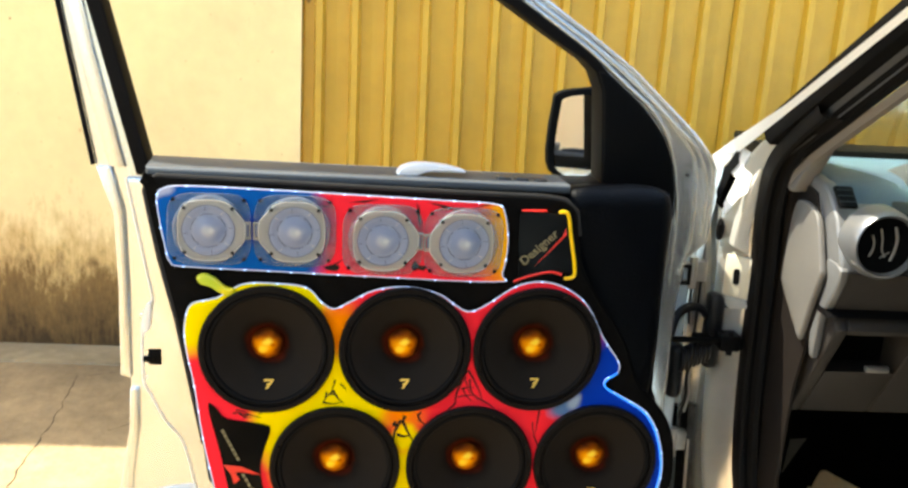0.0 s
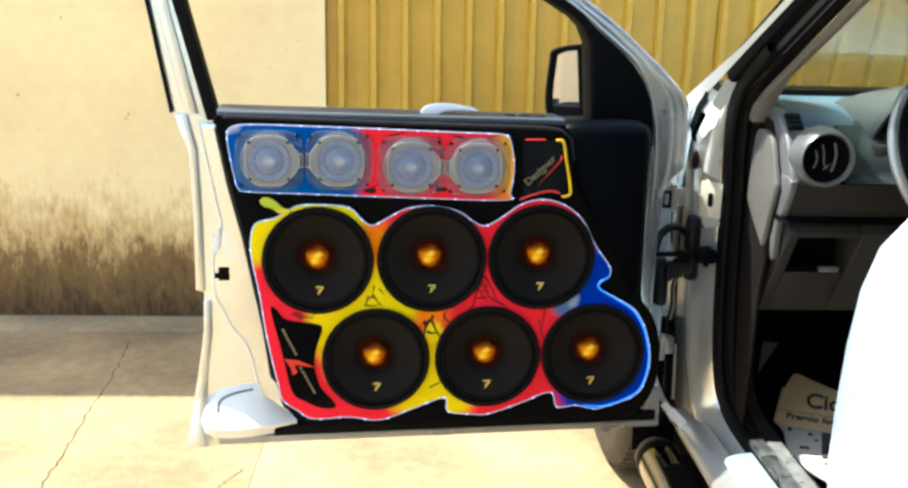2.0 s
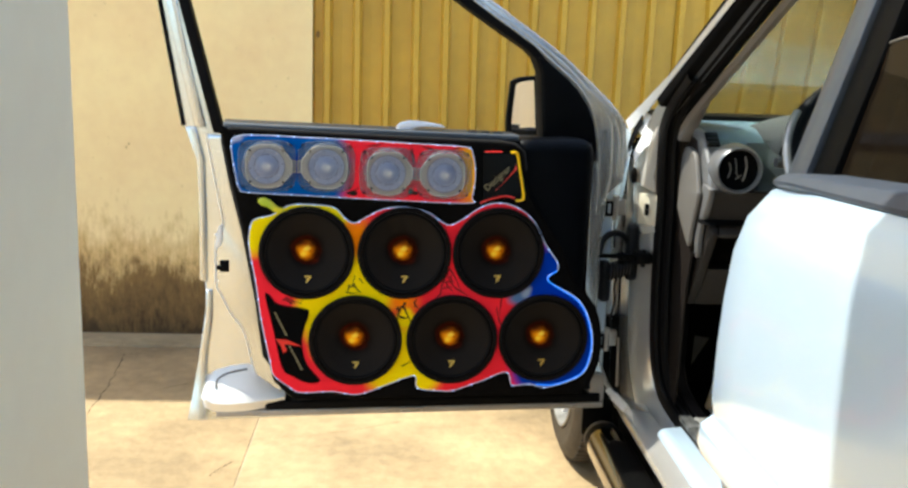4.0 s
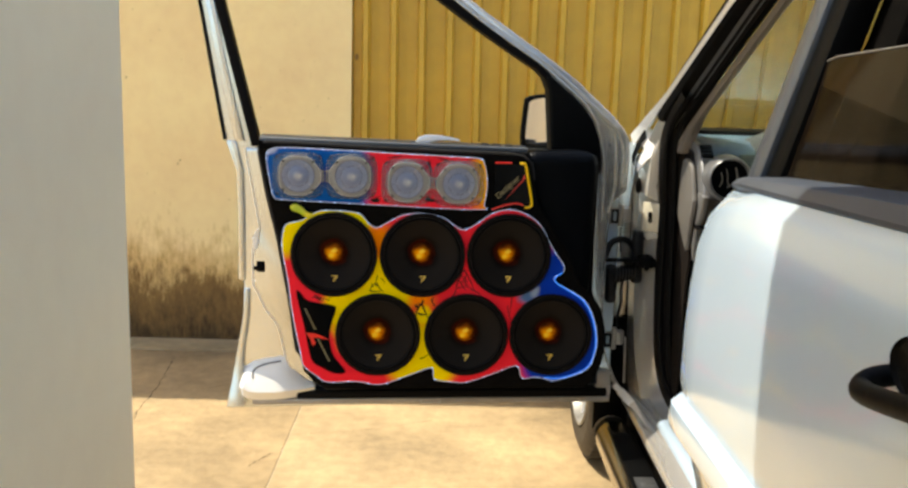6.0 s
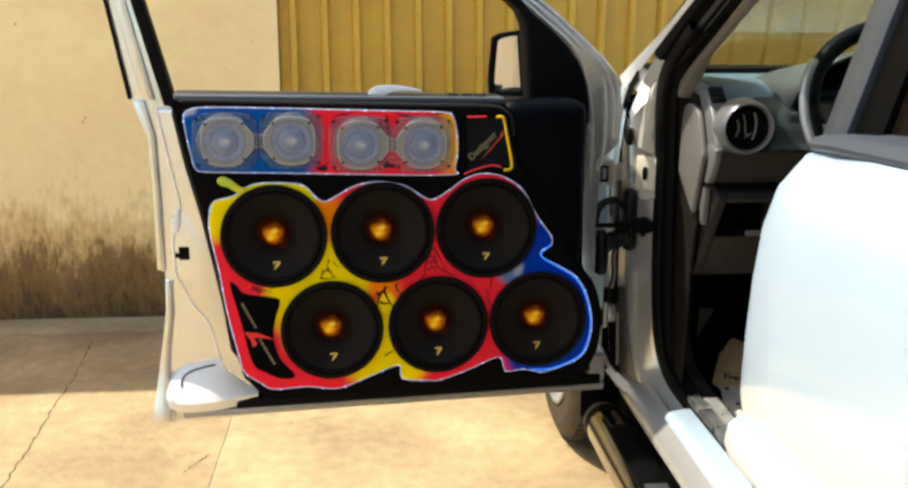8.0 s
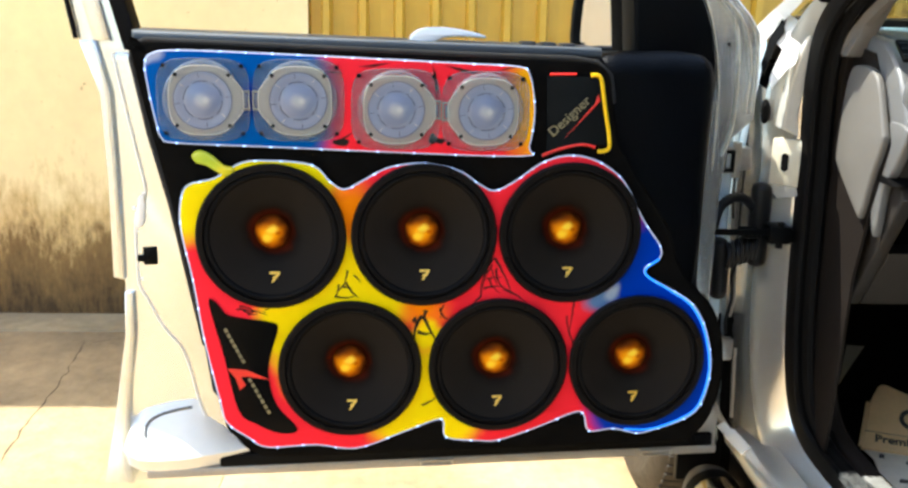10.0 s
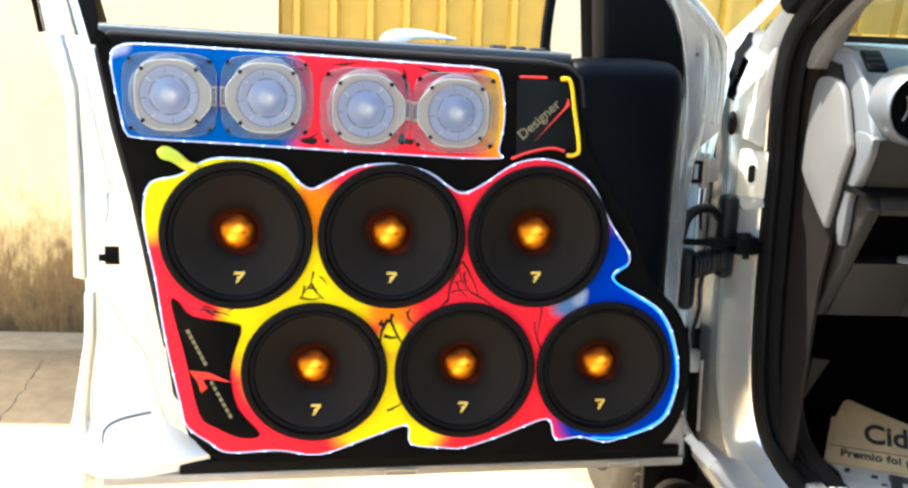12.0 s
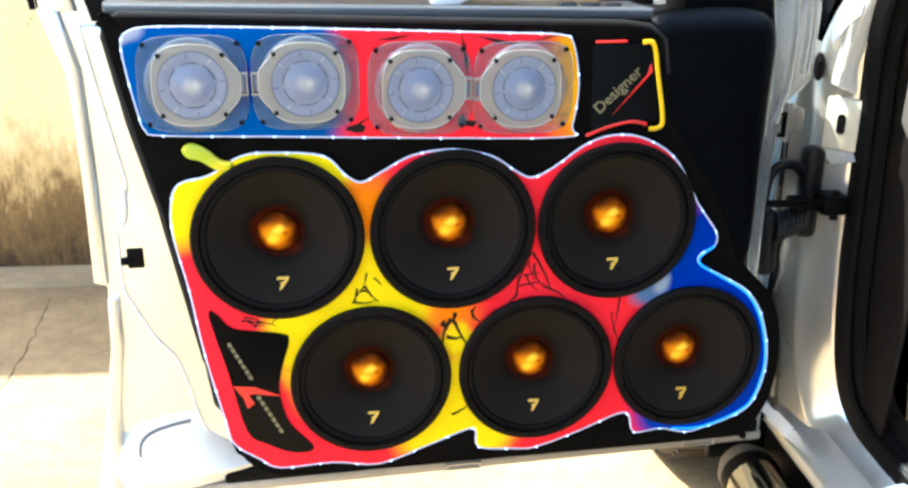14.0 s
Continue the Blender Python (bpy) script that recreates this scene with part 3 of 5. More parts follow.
    # the badge's small unreadable line and red arrow
    for (x0, y0), (x1, y1), n in (((-0.270, 0.730), (-0.243, 0.674), 7), ((-0.238, 0.652), (-0.208, 0.592), 7)):
        for k in range(n):
            t = (k + 0.5) / n
            bar = box(-0.0022, 0.0022, -0.0032, 0.0032, 0, 0.0008)
            part("letter_bar", moved(bar, pose(x0 + (x1 - x0) * t, y0 + (y1 - y0) * t, 0.0085, 0, 0, 26)), DULL_GOLD, board)
    part("arrow", plate([(-0.268, 0.667), (-0.240, 0.664), (-0.207, 0.648), (-0.240, 0.654), (-0.249, 0.653), (-0.242, 0.640), (-0.251, 0.633), (-0.256, 0.650)], RED_PAINT, 0.0085, 0.0095), None, board, "red painted arrow")
    # thin airbrushed claw lines and cracks
    strokes = [((0.018, 0.744), (0.007, 0.703)), ((0.020, 0.744), (0.040, 0.704)), ((0.012, 0.718), (0.035, 0.717)), ((0.004, 0.736), (0.018, 0.738)), ((0.024, 0.752), (0.020, 0.738)), ((0.008, 0.742), (0.014, 0.728)), ((-0.094, 0.797), (-0.111, 0.774)), ((-0.093, 0.797), (-0.076, 0.774)), ((-0.110, 0.776), (-0.078, 0.777)), ((-0.091, 0.815), (-0.095, 0.797)), ((-0.098, 0.790), (-0.086, 0.788)), ((-0.252, 0.758), (-0.208, 0.749)), ((-0.248, 0.762), (-0.225, 0.752)), ((-0.195, 0.762), (-0.215, 0.750)), ((0.124, 0.832), (0.105, 0.772)), ((0.125, 0.832), (0.152, 0.776)), ((0.114, 0.800), (0.136, 0.802)), ((0.110, 0.785), (0.143, 0.787)), ((0.121, 0.815), (0.131, 0.790)), ((-0.082, 0.808), (-0.072, 0.796)),
               ((-0.104, 0.794), (-0.108, 0.776)), ((0.122, 0.821), (0.107, 0.775)), ((0.107, 0.775), (0.075, 0.751)), ((0.128, 0.816), (0.141, 0.783)), ((0.141, 0.783), (0.174, 0.762)), ((0.118, 0.800), (0.134, 0.778)), ((0.248, 0.762), (0.243, 0.715)), ((0.243, 0.715), (0.254, 0.684)),
               ((0.238, 0.74), (0.250, 0.70)), ((-0.243, 0.756), (-0.222, 0.750)), ((-0.236, 0.748), (-0.226, 0.754)), ((0.045, 0.755), (0.060, 0.735)), ((0.050, 0.76), (0.046, 0.74)), ((0.02, 0.60), (0.045, 0.615)), ((0.215, 0.60), (0.232, 0.615))]
    ink = material("black_airbrush", (0.012, 0.006, 0.004), 0.6, 0, 0.3, 60, spec=0.2)
    for n, ((x0, y0), (x1, y1)) in enumerate(strokes):
        ln = math.hypot(x1 - x0, y1 - y0)
        nx, ny = (y1 - y0) / ln, -(x1 - x0) / ln
        bend, w = 0.12 * ln * random.uniform(-1, 1), (0.0024 if n < 6 else 0.0010) + 0.0010 * random.random()
        side = []
        for k in range(9):
            t = k / 8
            o, h = bend * math.sin(math.pi * t) + random.uniform(-0.0006, 0.0006), w * (1 - 0.7 * t)
            side.append(((x0 + (x1 - x0) * t + nx * (o + h), y0 + (y1 - y0) * t + ny * (o + h)), (x0 + (x1 - x0) * t + nx * (o - h), y0 + (y1 - y0) * t + ny * (o - h))))
        part("painted_line", plate([p for p, q in side] + [q for p, q in reversed(side)], ink, 0.0058, 0.0064), None, board)
    strokes = [((-0.124, 1.102), (-0.096, 1.100)), ((0.028, 1.114), (0.039, 1.070)), ((-0.110, 1.001), (-0.079, 1.019)), ((0.147, 1.111), (0.120, 1.104)), ((-0.075, 1.108), (-0.03, 1.114)), ((0.045, 1.112), (0.10, 1.100)), ((0.033, 1.108), (0.036, 1.06)), ((-0.115, 1.008), (-0.095, 0.999)), ((0.022, 1.012), (0.042, 1.005))]
    for (x0, y0), (x1, y1) in strokes:
        nx, ny = (y1 - y0) * 0.06, -(x1 - x0) * 0.06
        part("painted_line", plate([(x0, y0), (0.5 * (x0 + x1) + nx, 0.5 * (y0 + y1) + ny), (x1, y1), (0.5 * (x0 + x1) - nx * 0.3, 0.5 * (y0 + y1) - ny * 0.3)], ink, 0.0058, 0.0064), None, board)
    part("painted_smudge", plate(smooth_loop([(0.024, 1.004), (0.030, 1.018), (0.036, 1.010), (0.048, 1.008), (0.044, 1.001), (0.034, 1.003)], 3), ink, 0.0058, 0.0064), None, board, "dark painted smudge")
    part("painted_smudge", plate(smooth_loop([(-0.112, 1.003), (-0.10, 1.008), (-0.088, 1.006), (-0.092, 0.998), (-0.104, 0.999)], 3), ink, 0.0058, 0.0064), None, board, "dark painted smudge")
    part("trim_stroke", tube(smooth_loop([(0.256, 1.100, 0.003), (0.270, 1.097, 0.003), (0.278, 1.06, 0.003), (0.289, 1.003, 0.003), (0.283, 0.992, 0.003), (0.272, 0.991, 0.003)], 5, False), 0.0030, YELLOW_PAINT), None, board, "yellow painted stroke")
    part("trim_stroke", tube(smooth_loop([(0.190, 0.984, 0.002), (0.215, 0.994, 0.002), (0.248, 1.001, 0.002), (0.268, 0.997, 0.002)], 5, False), 0.0024, RED_PAINT), None, board, "red painted stroke")
    part("trim_stroke", tube([(0.196, 1.101, 0.002), (0.235, 1.1015, 0.002)], 0.0016, RED_PAINT), None, board, "red painted stroke")
    stem = smooth_loop([(-0.306, 0.983), (-0.300, 0.990), (-0.290, 0.9905), (-0.276, 0.983), (-0.262, 0.970), (-0.248, 0.966), (-0.254, 0.952), (-0.272, 0.960), (-0.286, 0.969), (-0.300, 0.973)], 4)
    part("pepper_stem", plate(stem, GREEN_PAINT, 0.001, 0.010, (), 0.004), None, board, "yellow-green painted stem")


def build_woofer():
    w = thing("woofer", None, "black cone woofer with orange dust cap and painted-on glow", "speaker", "woofers in the door board")
    part("basket", lathe([(0.096, -0.02), (0.1055, 0.002), (0.1065, 0.009), (0.104, 0.012), (0.0965, 0.012), (0.0955, 0.008), (0.0955, -0.02)], 64), RIM, w, "black steel basket rim")
    prof = [(0.0960, 0.006)] + [(0.0915 + 0.0042 * math.cos(a), 0.006 + 0.0032 * math.sin(a)) for a in [radians(20 * i) for i in range(10)]] + [(0.0855, 0.004)]
    part("surround", lathe(prof, 64), RUBBER, w, "black rubber surround")
    part("cone", lathe([(0.0865, 0.0055), (0.084, 0.0045), (0.068, -0.006), (0.046, -0.018), (0.024, -0.030)], 64), HALO, w, "black paper cone with the cap's red glow painted in")
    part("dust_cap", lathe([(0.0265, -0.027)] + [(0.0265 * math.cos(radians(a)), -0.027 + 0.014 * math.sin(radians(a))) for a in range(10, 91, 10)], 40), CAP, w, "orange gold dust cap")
    mark = plate([(-0.0075, 0.0075), (0.009, 0.0075), (0.0085, 0.0035), (-0.002, -0.0105), (-0.0055, -0.0105), (-0.0015, -0.003), (-0.004, -0.003), (-0.0015, 0.0005), (0.0015, 0.0005), (0.0035, 0.0035), (-0.0085, 0.0035)], GOLD, 0, 0.0012)
    mark.transform(Matrix.Translation((0.002, -0.0625, -0.0075)) @ pose(0, 0, 0, -30, 0, 0) @ Matrix.Scale(0.9, 4))
    part("mark", mark, None, w, "small gold mark")
    bm = bmesh.new()
    bmesh.ops.create_cone(bm, cap_ends=True, segments=8, radius1=0.003, radius2=0.0026, depth=0.003)
    screw = mesh_of("screw", bm, RIM)
    for i in range(8):
        a = radians(22.5 + 45 * i)
        part("screw", screw, None, w).location = (0.099 * math.cos(a), 0.099 * math.sin(a), 0.0135)
    return w


def build_tweeter(side):
    """Bullet tweeter; its plug points to +x or -x."""
    t = thing("tweeter", None, "translucent milky plastic tweeter with corner screws", "speaker", "tweeters in the door board")

    def lobed(rx, ry, k, neck):
        """A rounded square that runs out into a tapering neck on the plug's side."""
        pts = []
        for i in range(56):
            a = 2 * math.pi * i / 56
            x, y = rx * math.copysign(abs(math.cos(a)) ** k, math.cos(a)), ry * math.copysign(abs(math.sin(a)) ** k, math.sin(a))
            pts.append((x + side * neck * max(0, min(1, (0.030 - abs(y)) / 0.016)) if x * side > 0 else x, y))
        return pts
    part("base_plate", plate(lobed(0.0625, 0.0565, 0.50, 0), CLEAR_BASE, 0.006, 0.009, (), 0.001), None, t, "clear acrylic base")
    part("housing", lathe([(0.0545, 0.008), (0.0545, 0.011), (0.053, 0.0135), (0.050, 0.0145), (0.046, 0.013)], 56), CLEAR_BODY, t, "smoky plastic housing")
    part("front_frame", plate(lobed(0.0455, 0.0470, 0.70, 0.009), CREAM_PLASTIC, 0.010, 0.0155, [circle(0, 0, 0.0395, 56)], 0.0008), None, t, "pale grey plastic front frame")
    part("diaphragm", lathe([(0.0400, 0.0150), (0.0385, 0.0156), (0.032, 0.0146), (0.0275, 0.0138), (0.0245, 0.0142), (0.016, 0.0168), (0.008, 0.0184), (0, 0.0190)], 56), CLEAR, t, "milky domed diaphragm with painted highlight")
    # Thin pale tube draws the highlight along the frame's bevel.
    part("frame_edge", tube([(x, y, 0.0152) for x, y in lobed(0.0455, 0.0470, 0.70, 0.009)], 0.0007, CLEAR_EDGE, True, 1), None, t, "pale moulded edge")
    part("base_edge", tube([(x, y, 0.0086) for x, y in lobed(0.0620, 0.0560, 0.50, 0)], 0.0005, CLEAR_BODY, True, 1), None, t, "clear moulded edge")
    part("rim_line", lathe([(0.0394, 0.0150), (0.0399, 0.0160), (0.0388, 0.0161), (0.0384, 0.0152)], 56), CLEAR_DARK, t, "thin dark rim")
    for k in range(6):
        arc = [(0.0260 * math.cos(radians(60 * k + 14 + a)), 0.0260 * math.sin(radians(60 * k + 14 + a)), 0.0148) for a in range(0, 46, 5)]
        part("ring_mark", tube(arc, 0.0006, CLEAR_DARK, res=1), None, t)
    for k in range(8):
        c, n = math.cos(radians(45 * k + 8)), math.sin(radians(45 * k + 8))
        part("rib_line", tube([(0.031 * c, 0.031 * n, 0.0150), (0.0385 * c, 0.0385 * n, 0.0158)], 0.0005, CLEAR_EDGE if k % 2 else CLEAR_DARK, res=1), None, t)
    plug = part("plug", merge(box(side * 0.0545 - 0.0085, side * 0.0545 + 0.0085, -0.0135, -0.0105, 0.008, 0.0150, 0.0008), box(side * 0.0545 - 0.0085, side * 0.0545 + 0.0085, 0.0105, 0.0135, 0.008, 0.0150, 0.0008), box(side * 0.0615 - 0.0012, side * 0.0615 + 0.0012, -0.0135, 0.0135, 0.008, 0.0150, 0.0006)), CREAM_PLASTIC, t, "pale plug housing")
    part("plug_socket", box(side * 0.0565 - 0.0025, side * 0.0565 + 0.0025, -0.009, 0.009, 0.0115, 0.0142, 0.0005), CLEAR_DARK, plug)
    part("plug_pin", box(side * 0.0525 - 0.0030, side * 0.0525 + 0.0030, -0.0065, 0.0065, 0.0115, 0.0150, 0.0005), CREAM_PLASTIC, plug)
    for r, ry in ((0.0355, 0.0345), (0.0520, 0.0460)):
        for a in (-1, 1):
            for b in (-1, 1):
                bm = bmesh.new()
                bmesh.ops.create_cone(bm, cap_ends=True, segments=12, radius1=0.0032, radius2=0.0028, depth=0.003, matrix=Matrix.Translation((a * r, b * ry, 0.0150 if r < 0.04 else 0.0088)))
                part("screw", bm, BLACK_TRIM, t)
    return t


# frame of the open front door: x from the latch edge to the hinge, y up, z towards the car's rear
TURN_DOOR = math.atan(0.1)
DOOR = Matrix.Translation((-0.43, 1.55, 0)) @ Matrix(((math.cos(TURN_DOOR), 0, math.sin(TURN_DOOR), 0), (math.sin(TURN_DOOR), 0, -math.cos(TURN_DOOR), 0), (0, 1, 0, 0), (0, 0, 0, 1)))


def build_front_door():
    d = thing("front_door", DOOR, "open silver front car door with black window frame", "car door")
    window = [(0.03, 1.130), (-0.08, 1.58), (0.35, 1.585), (0.588, 1.419), (0.671, 1.366), (0.735, 1.327), (0.754, 1.309), (0.768, 1.278), (0.782, 1.112)]
    outer = [(-0.057, 0.426), (-0.038, 0.514), (-0.014, 0.656), (-0.010, 0.764), (-0.016, 0.79), (-0.024, 1.049), (-0.040, 1.115), (-0.052, 1.129), (-0.11, 1.474), (-0.135, 1.62), (0.38, 1.63), (0.55, 1.50), (0.672, 1.420), (0.771, 1.353), (0.83, 1.311), (0.894, 1.258), (0.944, 1.214), (0.972, 1.183), (0.988, 1.157), (0.992, 1.113), (0.990, 1.02), (0.952, 0.985), (0.944, 0.90), (0.944, 0.62), (0.954, 0.585), (0.976, 0.52), (0.978, 0.46), (0.966, 0.440)]
    part("shell", plate(outer, SILVER_IN, -0.055, 0.0, [window], 0.006), None, d, "silver painted pressed steel shell")
    skin = [(-0.057, 0.43), (-0.016, 0.70), (-0.030, 1.05), (-0.045, 1.085), (0.985, 1.085), (0.990, 0.9), (0.990, 0.46), (0.965, 0.43)]
    part("outer_skin", plate(skin, SILVER, -0.14, -0.057, (), 0.01), None, d, "silver outer skin")
    rim = [(0.012, 1.12), (-0.098, 1.565), (-0.08, 1.60), (0.36, 1.603), (0.61, 1.426), (0.69, 1.374), (0.752, 1.333), (0.776, 1.309), (0.79, 1.275), (0.802, 1.10)]
    opening = [(0.39 + (x - 0.39) * 0.995, 1.33 + (y - 1.33) * 0.992) for x, y in window]
    part("window_rubber", plate(rim, RUBBER, -0.058, 0.008, [opening], 0.003), None, d, "black rubber window channel")
    sail = [(0.784, 1.10), (0.776, 1.20), (0.769, 1.278), (0.757, 1.312), (0.777, 1.307), (0.831, 1.264), (0.860, 1.235), (0.885, 1.202), (0.901, 1.163), (0.911, 1.115), (0.914, 1.07), (0.85, 1.06)]
    part("sail_panel", plate(sail, BLACK_TRIM, -0.02, 0.012, (), 0.004), None, d, "black plastic sail panel")
    card = [(0.05, 1.145), (0.60, 1.130), (0.72, 1.122), (0.80, 1.118), (0.890, 1.115), (0.898, 1.09), (0.896, 0.9), (0.898, 0.76), (0.925, 0.69), (0.925, 0.50), (0.20, 0.49), (0.12, 0.6)]
    part("door_card", plate(card, VINYL, 0.002, 0.055, (), 0.014), None, d, "black vinyl door card")
    part("armrest_pad", plate(smooth_loop([(0.70, 1.118), (0.78, 1.13), (0.84, 1.130), (0.876, 1.120), (0.889, 1.08), (0.886, 0.95), (0.882, 0.76), (0.84, 0.73), (0.76, 0.90), (0.71, 1.02)], 4), VINYL, 0.020, 0.088, (), 0.028), None, d, "soft black vinyl pad")
    part("sill_trim", plate([(0.04, 1.136), (0.70, 1.122), (0.70, 1.136), (0.04, 1.152)], material("grey_trim", (0.075, 0.082, 0.088), 0.45, 0, 0.1, 15, 0.1, 300, spec=0.3), 0.0, 0.10, (), 0.006), None, d, "grey window sill trim")
    part("sill_cover", box(0.69, 0.80, 1.098, 1.124, -0.058, 0.046, 0.004), BLACK_TRIM, d, "black window sill cover")
    part("bottom_seal", box(0.125, 0.958, 0.460, 0.482, 0.0, 0.030, 0.004), RUBBER, d, "black rubber bottom seal")
    latch = merge(box(0.022, 0.044, 0.797, 0.826, 0.0, 0.0125, 0.002), box(0.014, 0.03, 0.803, 0.813, 0.0, 0.015, 0.001))
    part("latch", latch, BLACK_TRIM, d, "black latch mouth")
    grip = smooth_loop([(0.421, 1.122), (0.421, 1.140), (0.428, 1.153), (0.445, 1.160), (0.475, 1.161), (0.505, 1.157), (0.530, 1.151), (0.531, 1.147), (0.505, 1.148), (0.478, 1.1475), (0.463, 1.144), (0.453, 1.136), (0.449, 1.122)], 4)
    part("pull_handle", plate(grip, CHROME_SATIN, 0.045, 0.070, (), 0.003), None, d, "bright satin chrome inner handle")
    part("handle_cup", box(0.45, 0.545, 1.127, 1.134, 0.05, 0.078, 0.003), BLACK_TRIM, d, "black handle cup")
    for i in range(3):
        part("window_switch", box(0.585 + 0.03 * i, 0.607 + 0.03 * i, 1.126 - 0.001 * i, 1.1435 - 0.001 * i, 0.05, 0.075, 0.003), BELT, d)
    # pressed relief round the latch: raised inner panel, outer flanges and window frame steps
    raised = smooth_loop([(-0.004, 1.115), (0.007, 1.05), (0.024, 0.955), (0.031, 0.910), (0.020, 0.890), (0.013, 0.862), (0.012, 0.790), (0.014, 0.762), (0.024, 0.742), (0.046, 0.695), (0.071, 0.661), (0.084, 0.620), (0.094, 0.572), (0.110, 0.531), (0.150, 0.495)], 4, False)
    part("inner_panel", plate([tuple(q) for q in raised] + [(0.30, 0.495), (0.30, 1.115)], SILVER_IN, 0.0, 0.011, (), 0.005), None, d, "raised pressed panel")
    part("crease", tube([(q[0] + 0.001, q[1], 0.0098) for q in raised], 0.0022, SILVER_LIT), None, d, "pressed crease in the pale lit tone")
    part("flange", plate([(-0.050, 1.132), (-0.026, 1.056), (-0.0225, 0.93), (-0.0245, 0.777), (-0.008, 0.772), (-0.0065, 0.93), (-0.009, 1.06), (-0.026, 1.132)], SILVER_IN, 0.0, 0.008, (), 0.003), None, d, "raised edge flange")
    flange = plate([(-0.010, 0.752), (-0.013, 0.681), (-0.027, 0.60), (-0.034, 0.56), (-0.041, 0.517), (-0.049, 0.475), (-0.056, 0.440), (-0.010, 0.440), (-0.012, 0.475), (-0.013, 0.517), (-0.012, 0.56), (-0.009, 0.60), (0.003, 0.681), (0.004, 0.752)], SILVER_IN, 0.0, 0.007, (), 0.002)
    for v in flange.vertices:
        if v.co.z > 0.003:
            v.co.z += 0.20 * max(0, 0.555 - v.co.y)
    part("flange", flange, None, d, "raised edge flange, flared at the foot")
    part("frame_step", plate([(-0.118, 1.60), (-0.066, 1.30), (-0.030, 1.132), (-0.004, 1.132), (-0.046, 1.32), (-0.098, 1.60)], SILVER_IN, 0.0, 0.007, (), 0.003), None, d, "pressed step of the window frame")
    for path, r, depth in (([(0.40, 1.594), (0.60, 1.447), (0.734, 1.361), (0.806, 1.310), (0.859, 1.265), (0.894, 1.234), (0.945, 1.189), (0.963, 1.161), (0.975, 1.113), (0.974, 1.03)], 0.0038, 0.002),
                           ([(0.86, 1.262), (0.894, 1.232), (0.935, 1.186), (0.950, 1.158), (0.955, 1.10), (0.955, 1.02), (0.940, 0.96)], 0.0034, 0.0015),
                           ([(0.39, 1.588), (0.60, 1.437), (0.734, 1.350), (0.80, 1.298), (0.859, 1.250), (0.892, 1.205), (0.908, 1.160), (0.920, 1.10), (0.924, 1.04), (0.924, 0.94)], 0.004, 0.003),
                           ([(0.41, 1.603), (0.62, 1.448), (0.745, 1.367), (0.83, 1.307), (0.892, 1.252), (0.940, 1.208), (0.978, 1.160), (0.984, 1.10), (0.982, 1.03)], 0.003, 0.0)):
        part("pressed_bead", tube([(q[0], q[1], depth) for q in smooth_loop([(*w, 0) for w in path], 6, False)], r, SILVER_IN), None, d)
    part("strip", plate([(0.908, 1.07), (0.925, 1.04), (0.938, 0.90), (0.938, 0.66), (0.926, 0.66), (0.906, 0.75)], SILVER_IN, 0.0, 0.006, (), 0.002), None, d, "raised hinge-side strip")
    for u, v, r in ((0.935, 1.140, 0.003), (0.013, 0.885, 0.003), (0.016, 0.850, 0.0022), (0.018, 0.775, 0.003)):
        part("rivet", moved(lathe([(r, 0), (r * 0.8, 0.002), (0, 0.003)], 10), pose(u, v, 0.009 if u < 0.1 else 0.0)), RUBBER if u > 0.1 else CHROME_SATIN, d)
    part("striker_plate", plate(smooth_loop([(0.029, 0.908), (0.020, 0.900), (0.015, 0.872), (0.016, 0.855), (0.026, 0.862), (0.030, 0.885)], 3), CHROME_SATIN, 0.009, 0.014, (), 0.001), None, d, "bright worn patch of bare metal")
    part("edge_seal", tube(smooth_loop([(-0.133, 1.60, 0.003), (-0.108, 1.46, 0.003), (-0.080, 1.29, 0.003), (-0.054, 1.135, 0.003)], 5, False), 0.004, RUBBER), None, d, "thin black edge seal")
    top_edge = [(-0.006, 0.540), (0.010, 0.552), (0.050, 0.562), (0.085, 0.566), (0.112, 0.556), (0.135, 0.535), (0.155, 0.512), (0.172, 0.498)]
    low_edge = [(-0.012, 0.497), (0.002, 0.488), (0.030, 0.485), (0.060, 0.486), (0.090, 0.487), (0.120, 0.489), (0.150, 0.491), (0.172, 0.494)]

    def ledge_at(s, r, lift=0.0):
        i = min(6, int(s * 7))
        f = s * 7 - i
        a, b = Vector(top_edge[i]).lerp(Vector(top_edge[i + 1]), f), Vector(low_edge[i]).lerp(Vector(low_edge[i + 1]), f)
        p = a.lerp(b, r)
        return Vector((p.x, p.y, 0.003 + 0.044 * r * (1 - 0.8 * max(0, s - 0.5)) + lift))
    ledge = bmesh.new()
    cols = []
    for k in range(22):
        s = k / 21
        c = [ledge_at(s, r) for r in (0, 0.04, 0.10, 0.2, 0.35, 0.5, 0.65, 0.8, 0.92, 1.0)]
        c = [Vector((c[0].x, c[0].y + 0.006, -0.002))] + c + [c[-1] + Vector((0, -0.005, -0.002)), c[-1] + Vector((0, -0.011, -0.008)), c[-1] + Vector((0, -0.026, -0.016)), c[-1] + Vector((0, -0.028, -0.040))]
        if k == 0:
            cols.append([ledge.verts.new((p.x - 0.014 - 0.1 * p.z, p.y - 0.004, 0.002)) for p in c])
